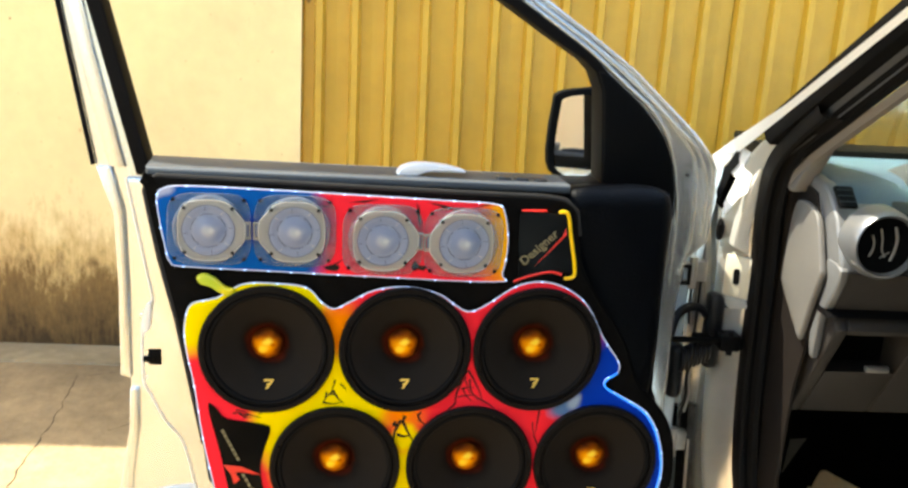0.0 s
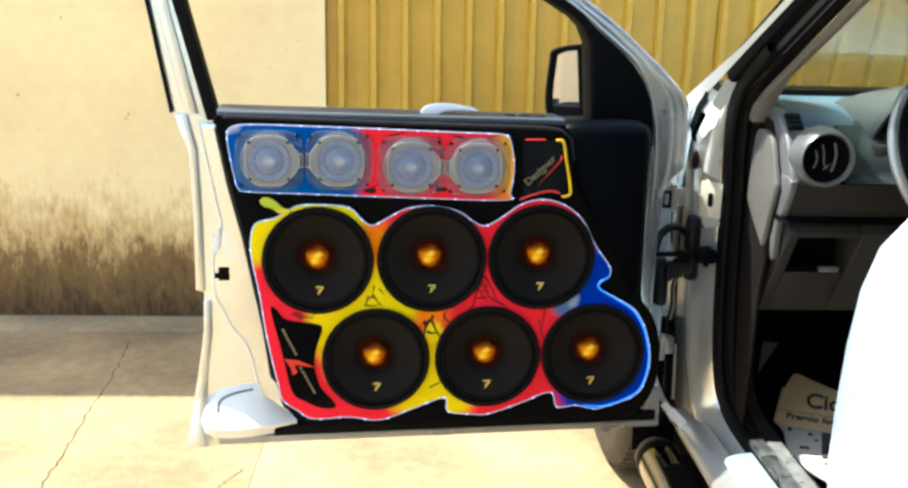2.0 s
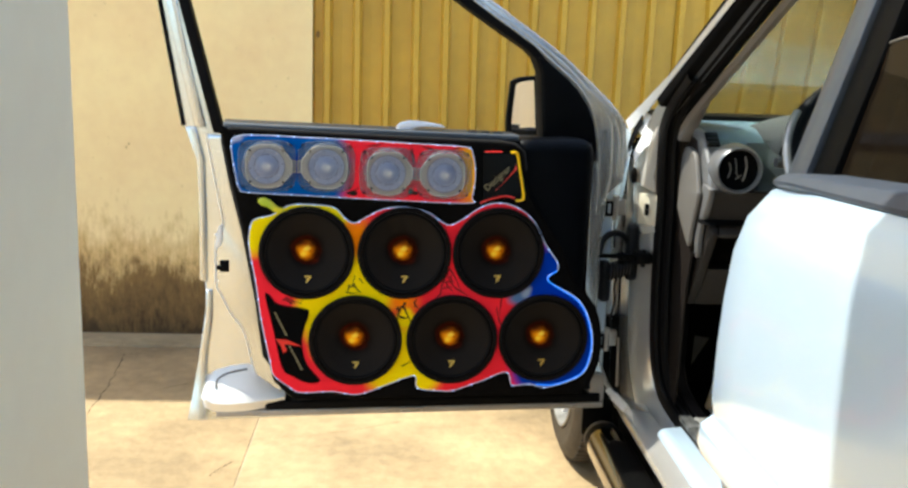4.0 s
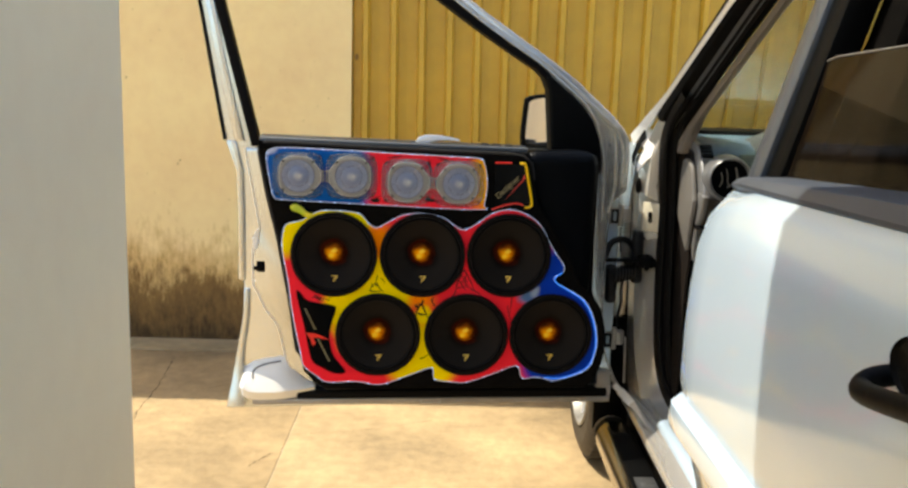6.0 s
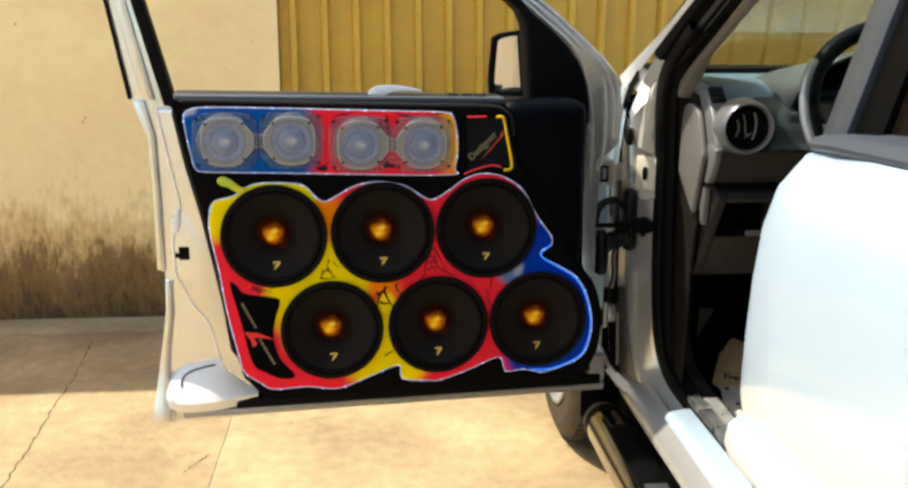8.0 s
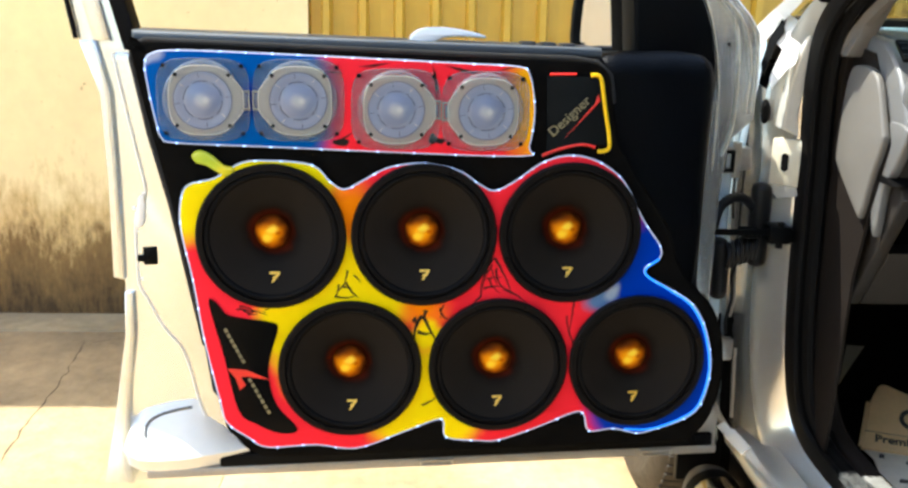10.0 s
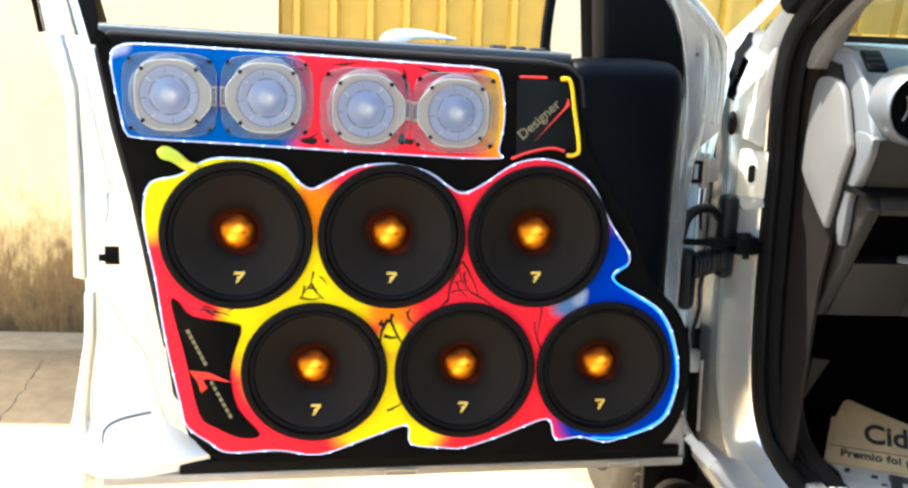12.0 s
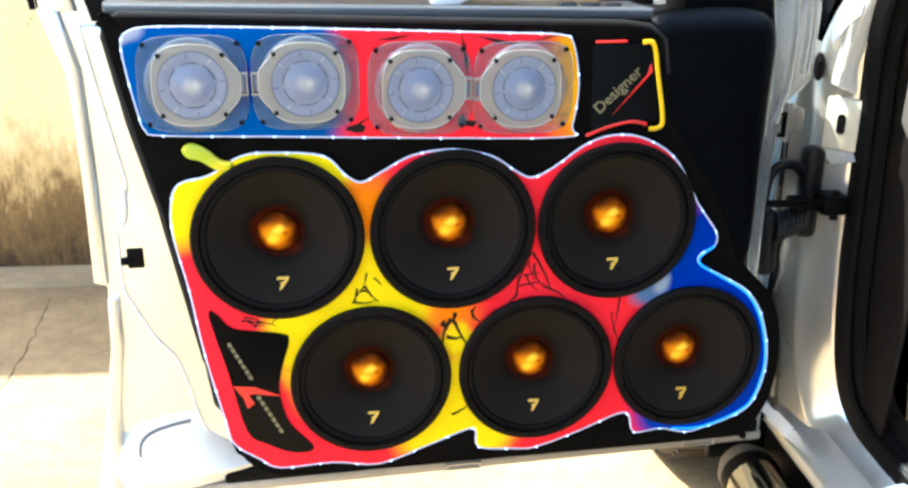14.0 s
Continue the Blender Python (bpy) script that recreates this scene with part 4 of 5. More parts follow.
            cols.append([ledge.verts.new((p.x - 0.006, p.y - 0.001, p.z * 0.7)) for p in c])
        cols.append([ledge.verts.new(p) for p in c])
    for a, b in zip(cols, cols[1:]):
        for i in range(len(a) - 1):
            ledge.faces.new((a[i], a[i + 1], b[i + 1], b[i]))
    part("corner_ledge", ledge, SILVER_LIT, d, "sloping silver corner ledge")
    part("ledge_slot", tube([ledge_at(s, r, 0.0005) for s, r in ((0.17, 0.55), (0.16, 0.45), (0.16, 0.33), (0.175, 0.24), (0.20, 0.18), (0.25, 0.14), (0.34, 0.115), (0.43, 0.10))], 0.0024, PALE), None, d, "grey drain groove")
    part("bottom_lip", box(0.010, 0.966, 0.445, 0.461, 0.0, 0.030, 0.004), LIP_DARKENED, d, "bottom lip with dark ground reflection in its colour")
    for u in (0.45, 0.83):
        part("drain_clip", merge(box(u, u + 0.055, 0.4545, 0.458, 0.028, 0.033, 0.001), box(u, u + 0.055, 0.447, 0.4495, 0.028, 0.033, 0.001), box(u, u + 0.004, 0.447, 0.458, 0.028, 0.033, 0.001), box(u + 0.051, u + 0.055, 0.447, 0.458, 0.028, 0.033, 0.001)), STEEL, d)
    part("edge_cap", box(0.928, 0.970, 0.447, 0.53, 0.0, 0.02, 0.008), LIP_DARKENED, d)
    # mirror outside the window
    house = smooth_loop([(0.737, 1.118), (0.741, 1.225), (0.750, 1.252), (0.80, 1.262), (0.86, 1.262), (0.875, 1.2), (0.86, 1.10), (0.775, 1.086)], 4)
    m = part("mirror", plate(house, BLACK_TRIM, -0.232, -0.215, (), 0.005), None, d, "black wing mirror")
    part("mirror_shell", plate(smooth_loop([(0.752, 1.14), (0.758, 1.22), (0.80, 1.245), (0.86, 1.24), (0.86, 1.12), (0.79, 1.105)], 4), BLACK_TRIM, -0.30, -0.228, (), 0.02), None, m)
    aim = Matrix.Translation((0.79, 1.18, -0.186)) @ pose(0, 0, 0, -2, -13, 0) @ Matrix.Translation((-0.79, -1.18, 0.212))
    pane = plate(smooth_loop([(0.746, 1.124), (0.750, 1.222), (0.758, 1.244), (0.80, 1.252), (0.855, 1.248), (0.865, 1.2), (0.85, 1.108), (0.775, 1.098)], 4), MIRROR, -0.214, -0.211)
    pane.transform(aim)
    part("mirror_glass", pane, None, m, "mirror glass")
    part("mirror_foot", moved(box(-0.05, 0.04, -0.018, 0.018, -0.12, 0.10, 0.008), pose(0.85, 1.10, -0.13, 0, 0, 25)), BLACK_TRIM, m)
    # hinges, stay bar and wiring on the hinge edge
    for z in (0.945, 0.598):
        h = part("hinge", merge(box(0.948, 0.962, z - 0.024, z + 0.024, -0.075, -0.048, 0.003), box(0.962, 0.984, z - 0.022, z - 0.012, -0.072, -0.050, 0.002), box(0.962, 0.984, z + 0.012, z + 0.022, -0.072, -0.050, 0.002), moved(lathe([(0, -0.030), (0.0085, -0.030), (0.0085, 0.030), (0, 0.030)], 16), pose(0.993, z, -0.062, -90, 0, 0)), box(1.000, 1.024, z - 0.020, z + 0.020, -0.085, -0.064, 0.004)), STEEL, d, "zinc plated hinge")
        part("hinge_loop", merge(box(0.964, 0.981, z + 0.013, z + 0.019, -0.050, -0.040, 0.002), box(0.964, 0.981, z - 0.019, z - 0.013, -0.050, -0.040, 0.002), box(0.963, 0.967, z - 0.019, z + 0.019, -0.050, -0.040, 0.001), box(0.978, 0.982, z - 0.019, z + 0.019, -0.050, -0.040, 0.001)), BLACK_TRIM, h, "black square loop")
        part("hinge_bolt", moved(lathe([(0.006, 0), (0.006, 0.004), (0.004, 0.006), (0, 0.006)], 6), pose(0.955, z, -0.048)), STEEL, h)


def build_car():
    car = thing("car", None, "silver compact sport utility car with open front door", "car")
    upper = [tuple(p) for p in smooth_loop([(0.62, 1.605), (0.95, 1.59), (1.12, 1.515), (1.40, 1.335), (1.56, 1.229), (1.588, 1.208)], 5, False)]
    frame_line = [tuple(p) for p in smooth_loop([(0.640, 1.47, 1.292), (0.635, 1.53, 1.254), (0.632, 1.585, 1.213), (0.633, 1.632, 1.166), (0.638, 1.662, 1.10), (0.645, 1.678, 1.03), (0.649, 1.681, 0.96), (0.649, 1.676, 0.86), (0.651, 1.670, 0.72), (0.655, 1.655, 0.594), (0.665, 1.635, 0.512), (0.677, 1.598, 0.468), (0.684, 1.52, 0.452), (0.688, 1.40, 0.448), (0.690, 0.80, 0.448), (0.690, 0.66, 0.465), (0.688, 0.60, 0.52)], 6, False)]
    foot = [tuple(p) for p in smooth_loop([(1.53, 1.249), (1.588, 1.208), (1.625, 1.172), (1.646, 1.148)], 4, False)]
    part("pillar_band", sweep(upper, [(0.597, 0.040), (0.598, 0.010), (0.604, 0.0), (0.63, -0.002), (0.636, -0.016), (0.648, -0.024), (0.664, -0.022), (0.672, -0.006)], lean=0.22), RUBBER, car, "black windscreen pillar seal")
    part("pillar_trim", sweep(upper[:-1] + foot[6:], [(0.666, -0.022), (0.674, -0.031), (0.684, -0.032), (0.692, -0.024), (0.70, 0.0)], lean=0.22), PALE_TRIM, car, "grey-beige inner pillar trim")
    trim = box(0.672, 0.701, 1.602, 1.625, 1.126, 1.235, 0.004)
    for v in trim.verts:
        v.co += Vector((0.026, -0.055, 0)) * ((v.co.z - 1.126) / 0.109)
    part("trim_foot", trim, PALE_TRIM, car, "grey-beige foot of the pillar trim")
    part("door_aperture", ribbon(frame_line, [(-0.0445, 0.054), (-0.0425, 0.047), (-0.039, 0.043), (-0.008, 0.004), (-0.004, 0.001), (0.0, -0.002)], 1.0), FRAME_SILVER, car, "silver painted door frame")
    part("door_jamb", ribbon([q for q in frame_line if q[2] < 1.06], [(-0.046, 0.21), (-0.0505, 0.145), (-0.0490, 0.125), (-0.0446, 0.0535)]), FRAME_SILVER, car, "silver painted jamb beside the hinges")
    part("door_seal", ribbon(frame_line, [(-0.002, 0.0), (-0.001, -0.014), (0.005, -0.024), (0.012, -0.025), (0.018, -0.018), (0.022, -0.017), (0.028, -0.026), (0.037, -0.027), (0.044, -0.020), (0.047, 0.0)]), SEAL, car, "black rubber door seal")
    part("kick_trim", ribbon(frame_line, [(0.044, 0.0), (0.047, -0.016), (0.053, -0.024), (0.075, -0.026), (0.082, -0.018), (0.090, 0.10)]), KICK, car, "dark brown plastic kick trim")
    part("pillar_strip", sweep(upper, [(0.627, 0.0), (0.629, -0.006), (0.635, -0.011), (0.639, -0.020)], lean=0.22), BELT, car, "thin dark grey pillar flange")
    # outer edge of the windscreen pillar, whitened as by sun, widening to the wing
    edge = bmesh.new()
    out = [(0.569, 1.730, 1.163), (0.584, 1.690, 1.194), (0.6135, 1.534, 1.281), (0.6585, 1.2015, 1.482), (0.697, 0.95, 1.6065)]
    inn = [(0.573, 1.700, 1.138), (0.602, 1.682, 1.180), (0.6195, 1.528, 1.272), (0.6655, 1.199, 1.474), (0.703, 0.95, 1.599)]
    deep = [(0.62, 1.80, 1.155), (0.63, 1.72, 1.20), (0.65, 1.56, 1.30), (0.70, 1.22, 1.50), (0.74, 0.97, 1.62)]
    rows = [[edge.verts.new(p) for p in line] for line in (deep, out, inn)]
    for a, b in zip(rows, rows[1:]):
        for i in range(4):
            edge.faces.new((a[i], a[i + 1], b[i + 1], b[i]))
    # Pale piece imitates a sunlit patch, black piece the shade in the gap.
    for name, shape, mat, text in (("pillar_gusset", ((0.61, 1.6941, 1.1869), (0.6251, 1.6801, 1.1758), (0.6343, 1.6774, 1.181), (0.6262, 1.6672, 1.1513), (0.6155, 1.6528, 1.1105), (0.6027, 1.655, 1.1005), (0.5785, 1.6531, 1.0695), (0.5785, 1.662, 1.0872), (0.5989, 1.6725, 1.1313), (0.5895, 1.683, 1.1418), (0.6019, 1.6844, 1.1585)), SILVER_LIT, "pale piece shaped as the sunlit patch at the pillar foot"), ("pillar_gap", ((0.6011, 1.6901, 1.1815), (0.602, 1.6784, 1.1591), (0.591, 1.6775, 1.1448), (0.5676, 1.6629, 1.0893), (0.5655, 1.6729, 1.107), (0.5808, 1.6851, 1.1485)), BLACK_TRIM, "black piece for the shade in the gap beside the pillar foot")):
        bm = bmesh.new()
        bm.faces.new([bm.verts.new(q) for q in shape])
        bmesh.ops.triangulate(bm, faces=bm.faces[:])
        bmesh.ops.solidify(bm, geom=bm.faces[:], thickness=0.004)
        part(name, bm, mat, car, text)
    part("pillar_edge", edge, SILVER_LIT, car, "silver pillar edge, coloured pale as if sunlit")
    upper_face = plate([(0.615, 1.003), (0.616, 1.055), (0.617, 1.085), (0.620, 1.118), (0.625, 1.15), (0.631, 1.165), (0.634, 1.15), (0.639, 1.09), (0.646, 1.03), (0.650, 0.986)], JAMB_PALE, -1.72, -1.682, (), 0.004)
    upper_face.transform(pose(0, 0, 0, 90, 0, 0))
    for v in upper_face.vertices:
        v.co.y -= 0.36 * max(0, v.co.z - 1.04)
    part("pillar_face", upper_face, None, car, "raised silver face of the pillar")
    plate_m = Matrix.Translation((0.6315, 1.692, 0)) @ pose(0, 0, 0, 90, 0, 0) @ pose(0, 0, 0, 0, -45, 0)
    part("pillar_plate", moved(box(-0.026, 0.026, 0.905, 0.984, -0.004, 0.004, 0.003), plate_m), CREAM_PAINT, car, "cream painted reinforcement plate")
    slot = plate([(0.0065 * math.cos(a), 0.945 + math.copysign(0.009, math.sin(a)) + 0.0065 * math.sin(a)) for a in (2 * math.pi * (i + 0.5) / 24 for i in range(24))], RUBBER, 0.002, 0.0055)
    slot.transform(plate_m)
    part("pillar_slot", slot, None, car, "oval black slot")
    ledge = bmesh.new()
    v = [ledge.verts.new(q) for q in ((0.609, 1.715, 0.906), (0.652, 1.674, 0.908), (0.650, 1.664, 0.893), (0.622, 1.690, 0.882), (0.615, 1.73, 0.88), (0.652, 1.70, 0.88))]
    for f in ((0, 1, 2, 3), (0, 3, 4), (1, 5, 2), (3, 2, 5, 4)):
        ledge.faces.new([v[i] for i in f])
    part("pillar_ledge", ledge, FRAME_SILVER, car, "small sloping silver ledge")
    part("hinge_gap", box(0.535, 0.602, 1.80, 1.815, 0.64, 1.14, 0.004), FRAME_SILVER, car, "silver pillar face behind the hinges")
    # Added black panel gives the low recess its shade.
    part("gap_liner", box(0.52, 0.605, 1.79, 1.81, 0.30, 0.638, 0.004), BLACK_TRIM, car, "black panel for the dark recess behind the hinges")
    part("grommet", moved(lathe([(0, 0.010), (0.007, 0.010), (0.009, 0.006), (0.012, 0.004), (0.0125, -0.01)], 20), pose(0.598, 1.722, 1.026, 90, 0, -20) @ Matrix.Diagonal((0.62, 1.7, 1, 1))), RUBBER, car, "black rubber grommet")
    stay = part("door_stay", merge(box(0.505, 0.632, 1.655, 1.663, 0.825, 0.836, 0.002), box(0.600, 0.640, 1.648, 1.690, 0.811, 0.843, 0.006), box(0.634, 0.646, 1.652, 1.680, 0.814, 0.836, 0.003), box(0.560, 0.592, 1.66, 1.70, 0.818, 0.832, 0.004)), BLACK_TRIM, car, "black door stay bar")
    part("stay_pin", moved(lathe([(0, 0.022), (0.006, 0.022), (0.006, -0.022), (0, -0.022)], 12), pose(0.620, 1.655, 0.827)), RUBBER, stay)
    boot = bmesh.new()
    ring = []
    for k in range(15):
        t, r = k / 14, 0.019 + (0.0028 if k % 2 else -0.001)
        c = Vector((0.535 + 0.064 * t, 1.672 + 0.035 * t, 0.785 + 0.010 * t))
        ring.append([boot.verts.new(c + Vector((0, r * math.cos(a), 1.15 * r * math.sin(a)))) for a in (2 * math.pi * i / 20 for i in range(20))])
    for a, b in zip(ring, ring[1:]):
        for i in range(20):
            boot.faces.new((a[i], a[(i + 1) % 20], b[(i + 1) % 20], b[i]))
    part("wiring_boot", boot, BOOT, car, "ribbed black rubber wiring boot")
    part("boot_mount", box(0.588, 0.620, 1.695, 1.735, 0.757, 0.905, 0.013, 3), BOOT, car, "black rubber boot mount")
    part("boot_mount", box(0.516, 0.548, 1.668, 1.715, 0.705, 0.812, 0.014, 3), BOOT, car, "black rubber boot mount")
    for pts, r in (([(0.508, 1.66, 0.838), (0.520, 1.675, 0.868), (0.545, 1.69, 0.882), (0.572, 1.70, 0.878), (0.600, 1.72, 0.85)], 0.0085), ([(0.556, 1.72, 0.925), (0.557, 1.722, 0.88), (0.560, 1.72, 0.84)], 0.0025), ([(0.568, 1.70, 0.77), (0.563, 1.705, 0.74), (0.566, 1.705, 0.70), (0.557, 1.70, 0.66), (0.560, 1.70, 0.635)], 0.003)):
        part("cable", tube(smooth_loop(pts, 6, False), r, BOOT), None, car, "black wiring sleeve")
    part("cable", tube(smooth_loop([(0.575, 1.71, 0.775), (0.570, 1.71, 0.735), (0.573, 1.71, 0.70), (0.566, 1.705, 0.665)], 6, False), 0.0022, STEEL), None, car, "thin bright cable")
    strap = moved(merge(box(-0.011, 0.011, -0.044, 0.034, -0.002, 0.002, 0.0015), box(-0.013, 0.013, -0.044, -0.036, -0.003, 0.004, 0.001), box(-0.008, 0.008, 0.028, 0.058, -0.001, 0.003, 0.001)), pose(0.594, 1.665, 0.437, 90, 0, 0) @ pose(0, 0, 0, 0, 0, 44))
    part("bracket", strap, CHROME_SATIN, car, "bright angled bracket")
    part("bracket_arm", tube([(0.535, 1.68, 0.53), (0.552, 1.675, 0.49), (0.570, 1.67, 0.463)], 0.006, STEEL), None, car)
    part("gap_strip", tube([(0.587, 1.72, 0.60), (0.589, 1.72, 0.54), (0.589, 1.71, 0.47)], 0.003, STEEL), None, car)
    # front wing and bonnet
    wing = bmesh.new()
    prof = [(1.745, 1.155), (1.9, 1.12), (2.3, 1.06), (2.8, 0.98), (3.0, 0.88)]
    top = [wing.verts.new((0.60 + 0.02 * i, y, z)) for i, (y, z) in enumerate(prof)]
    mid = [wing.verts.new((0.565 + 0.02 * i, y, 0.85)) for i, (y, z) in enumerate(prof)]
    low = [wing.verts.new((0.58 + 0.02 * i, y, z)) for i, (y, z) in enumerate([(1.745, 0.40), (1.86, 0.42), (1.96, 0.74), (2.72, 0.74), (3.0, 0.5)])]
    bon = [wing.verts.new((1.4, y + 0.1, z + 0.02)) for y, z in prof]
    far = [wing.verts.new((2.2, y, z)) for y, z in prof]
    for a, b in ((far, bon), (bon, top), (top, mid), (mid, low)):
        for i in range(4):
            wing.faces.new((a[i], a[i + 1], b[i + 1], b[i]))
    part("front_wing", wing, SILVER, car, "silver front wing and bonnet")
    part("wheel_arch", merge(box(0.60, 0.66, 1.90, 1.94, 0.25, 0.70, 0.01), box(0.62, 0.90, 1.94, 2.78, 0.72, 0.75, 0.01)), BLACK_TRIM, car, "black wheel arch liner")
    part("wing_return", box(0.585, 0.66, 1.80, 1.83, 0.30, 1.10, 0.006), BLACK_TRIM, car, "dark inner edge of the wing")
    part("roof", box(0.69, 2.07, -1.34, 0.98, 1.60, 1.66, 0.028, 4), SILVER, car, "silver roof")
    part("screen_base", box(0.68, 2.1, 1.74, 1.95, 1.10, 1.181, 0.003), BLACK_TRIM, car, "black windscreen base")
    pane = bmesh.new()
    pane.faces.new([pane.verts.new(p) for p in ((0.66, 1.795, 1.185), (2.12, 1.795, 1.185), (2.0, 0.98, 1.605), (0.74, 0.98, 1.605))])
    bmesh.ops.solidify(pane, geom=pane.faces[:], thickness=0.004)
    part("windscreen", pane, GLASS, car, "green-tinged windscreen glass").visible_shadow = False
    part("sill", sweep([(1.74, 0.32), (1.5, 0.32), (0.7, 0.32), (-1.0, 0.32)], [(0.645, -0.131), (0.622, -0.122), (0.604, -0.108), (0.595, -0.097), (0.592, -0.088), (0.596, -0.080), (0.66, -0.070)]), FRAME_SILVER, car, "silver sill panel")
    # Black box stands in for the shade under the car.
    part("under_sill", box(0.616, 0.70, -1.0, 1.78, 0.20, 0.386, 0.01), BLACK_TRIM, car, "black box for the shaded underbody beside the sill")
    # pressed step of the sill, with its rounded end
    step_bm = bmesh.new()
    prof = [(0.626, 0.420), (0.629, 0.450), (0.633, 0.458), (0.641, 0.462), (0.655, 0.463), (0.690, 0.463)]
    rows = [[step_bm.verts.new((x, y + 0.25 * (x - 0.64), z - drop)) for x, z in prof] for y, drop in ((1.454, 0.05), (1.452, 0.010), (1.448, 0.003), (1.440, 0.0), (1.0, 0.0), (0.62, 0.0))]
    for a, b in zip(rows, rows[1:]):
        for i in range(len(prof) - 1):
            step_bm.faces.new((a[i], a[i + 1], b[i + 1], b[i]))
    part("sill_step", step_bm, SILVER, car, "stepped silver sill top")
    rnd = random.Random(8)
    for k in range(5):
        y1 = 1.478 - 0.085 * k
        scuff = box(0.690 + rnd.uniform(-0.002, 0.002), 0.716 + rnd.uniform(-0.003, 0.001), y1 - 0.078, y1, 0.470, 0.4815 + rnd.uniform(0, 0.004), 0.002)
        bmesh.ops.subdivide_edges(scuff, edges=scuff.edges[:], cuts=2, use_grid_fill=True)
        for v in scuff.verts:
            v.co += Vector((rnd.uniform(-0.002, 0.002), rnd.uniform(-0.003, 0.003), rnd.uniform(-0.002, 0.002)))
        part("sill_plate", scuff, SCUFF, car, "scuffed dirty sill plate")
        strip = box(0.720 + rnd.uniform(-0.002, 0.002), 0.751, y1 - 0.098, y1 - 0.014, 0.477, 0.4815, 0.001)
        bmesh.ops.subdivide_edges(strip, edges=strip.edges[:], cuts=3, use_grid_fill=True)
        for v in strip.verts:
            v.co += Vector((rnd.uniform(-0.002, 0.002), rnd.uniform(-0.004, 0.004), rnd.uniform(-0.001, 0.001)))
        part("inner_sill_plate", strip, WORN_PALE, car, "torn pale grey inner sill strip")
    w = thing("wheel", pose(0, 0, 0, 0, 0, 0) @ pose(0.664, 2.36, 0.335, 0, 0, 0) @ pose(0, 0, 0, 0, -90, 0))
    w.parent = car
    part("tyre", lathe([(0.215, -0.09), (0.235, -0.105), (0.29, -0.105), (0.320, -0.092), (0.333, -0.075), (0.335, -0.04), (0.335, 0.04), (0.333, 0.075), (0.320, 0.092), (0.29, 0.105), (0.282, 0.1075), (0.274, 0.105), (0.235, 0.105), (0.217, 0.09)], 72), TYRE, w, "black tyre")
    for k in range(64):
        lug = box(0.330, 0.3375, -0.0095, 0.0075, 0.006, 0.084, 0.002, 1)
        if k == 0:
            lug_mesh = mesh_of("tread_block", lug, TYRE)
        else:
            lug.free()
        for side in (1, -1):
            part("tread_block", lug_mesh, None, w).matrix_local = pose(0, 0, 0, 0, 0, 360 * (k + 0.25 * side) / 64) @ (Matrix() if side > 0 else pose(0, 0, 0, 180, 0, 0))
    part("rim", lathe([(0.226, 0.104), (0.224, 0.109), (0.217, 0.108), (0.211, 0.088), (0.19, 0.04), (0.06, 0.045), (0.05, 0.06), (0, 0.06)], 40), RIM_ALLOY, w, "dusty alloy wheel rim")
    for k in range(5):
        spoke = moved(box(0.045, 0.212, -0.026, 0.026, 0.056, 0.086, 0.008), pose(0, 0, 0, 0, 0, 72 * k + 20))
        part("spoke", spoke, CHROME_SATIN, w, "bright alloy spoke")
    for x, y, turn in ((0.662, -0.47, 0), (2.06, 2.36, 180), (2.06, -0.47, 180)):
        other = thing("wheel", pose(x, y, 0.335, 0, 0, turn) @ pose(0, 0, 0, 0, -90, 0))
        other.parent = car
        for c in w.children:
            if not c.name.startswith("tread"):
                part(c.name.split(".")[0], c.data, None, other, {"tyre": "black tyre", "rim": "dusty alloy wheel rim"}.get(c.name.split(".")[0], "bright alloy spoke"))
    # body behind the doors and on the far side
    arch = [(-0.47 + 0.40 * math.cos(radians(a)), 0.335 + 0.40 * math.sin(radians(a))) for a in range(80, 181, 10)]
    rear = [(-0.405, 1.215)] + arch + [(-0.90, 0.33), (-1.36, 0.38), (-1.42, 0.75), (-1.38, 1.12), (-1.34, 1.235)]
    far = [(1.72, 1.15), (1.75, 0.42)] + [(1.60, 0.36), (-0.05, 0.36)] + [(-0.47 + 0.40 * math.cos(radians(a)), 0.335 + 0.40 * math.sin(radians(a))) for a in range(0, 181, 15)] + [(-0.90, 0.33), (-1.36, 0.38), (-1.42, 0.75), (-1.38, 1.12), (-1.34, 1.235)]
    for name, outline, x0, x1, text in (("rear_quarter", rear, 0.505, 0.60, "silver rear quarter panel"), ("far_body_side", far, 2.205, 2.26, "silver far body side")):
        part(name, side_plate(outline, SILVER, x0, x1, 0.012), None, car, text)
    for x, tilt in ((0.60, 1), (2.16, -1)):
        for y0, y1, back in ((-1.36, -1.22, 0.12), (-0.52, -0.42, 0.0)):
            post = box(x - 0.03, x + 0.03, y0, y1, 1.20, 1.61, 0.01)
            for v in post.verts:
                v.co.x += tilt * 0.10 * (v.co.z - 1.2) / 0.4
                v.co.y += back * (v.co.z - 1.2) / 0.4
            part("rear_pillar", post, SILVER, car, "silver rear pillar")
        pane = bmesh.new()
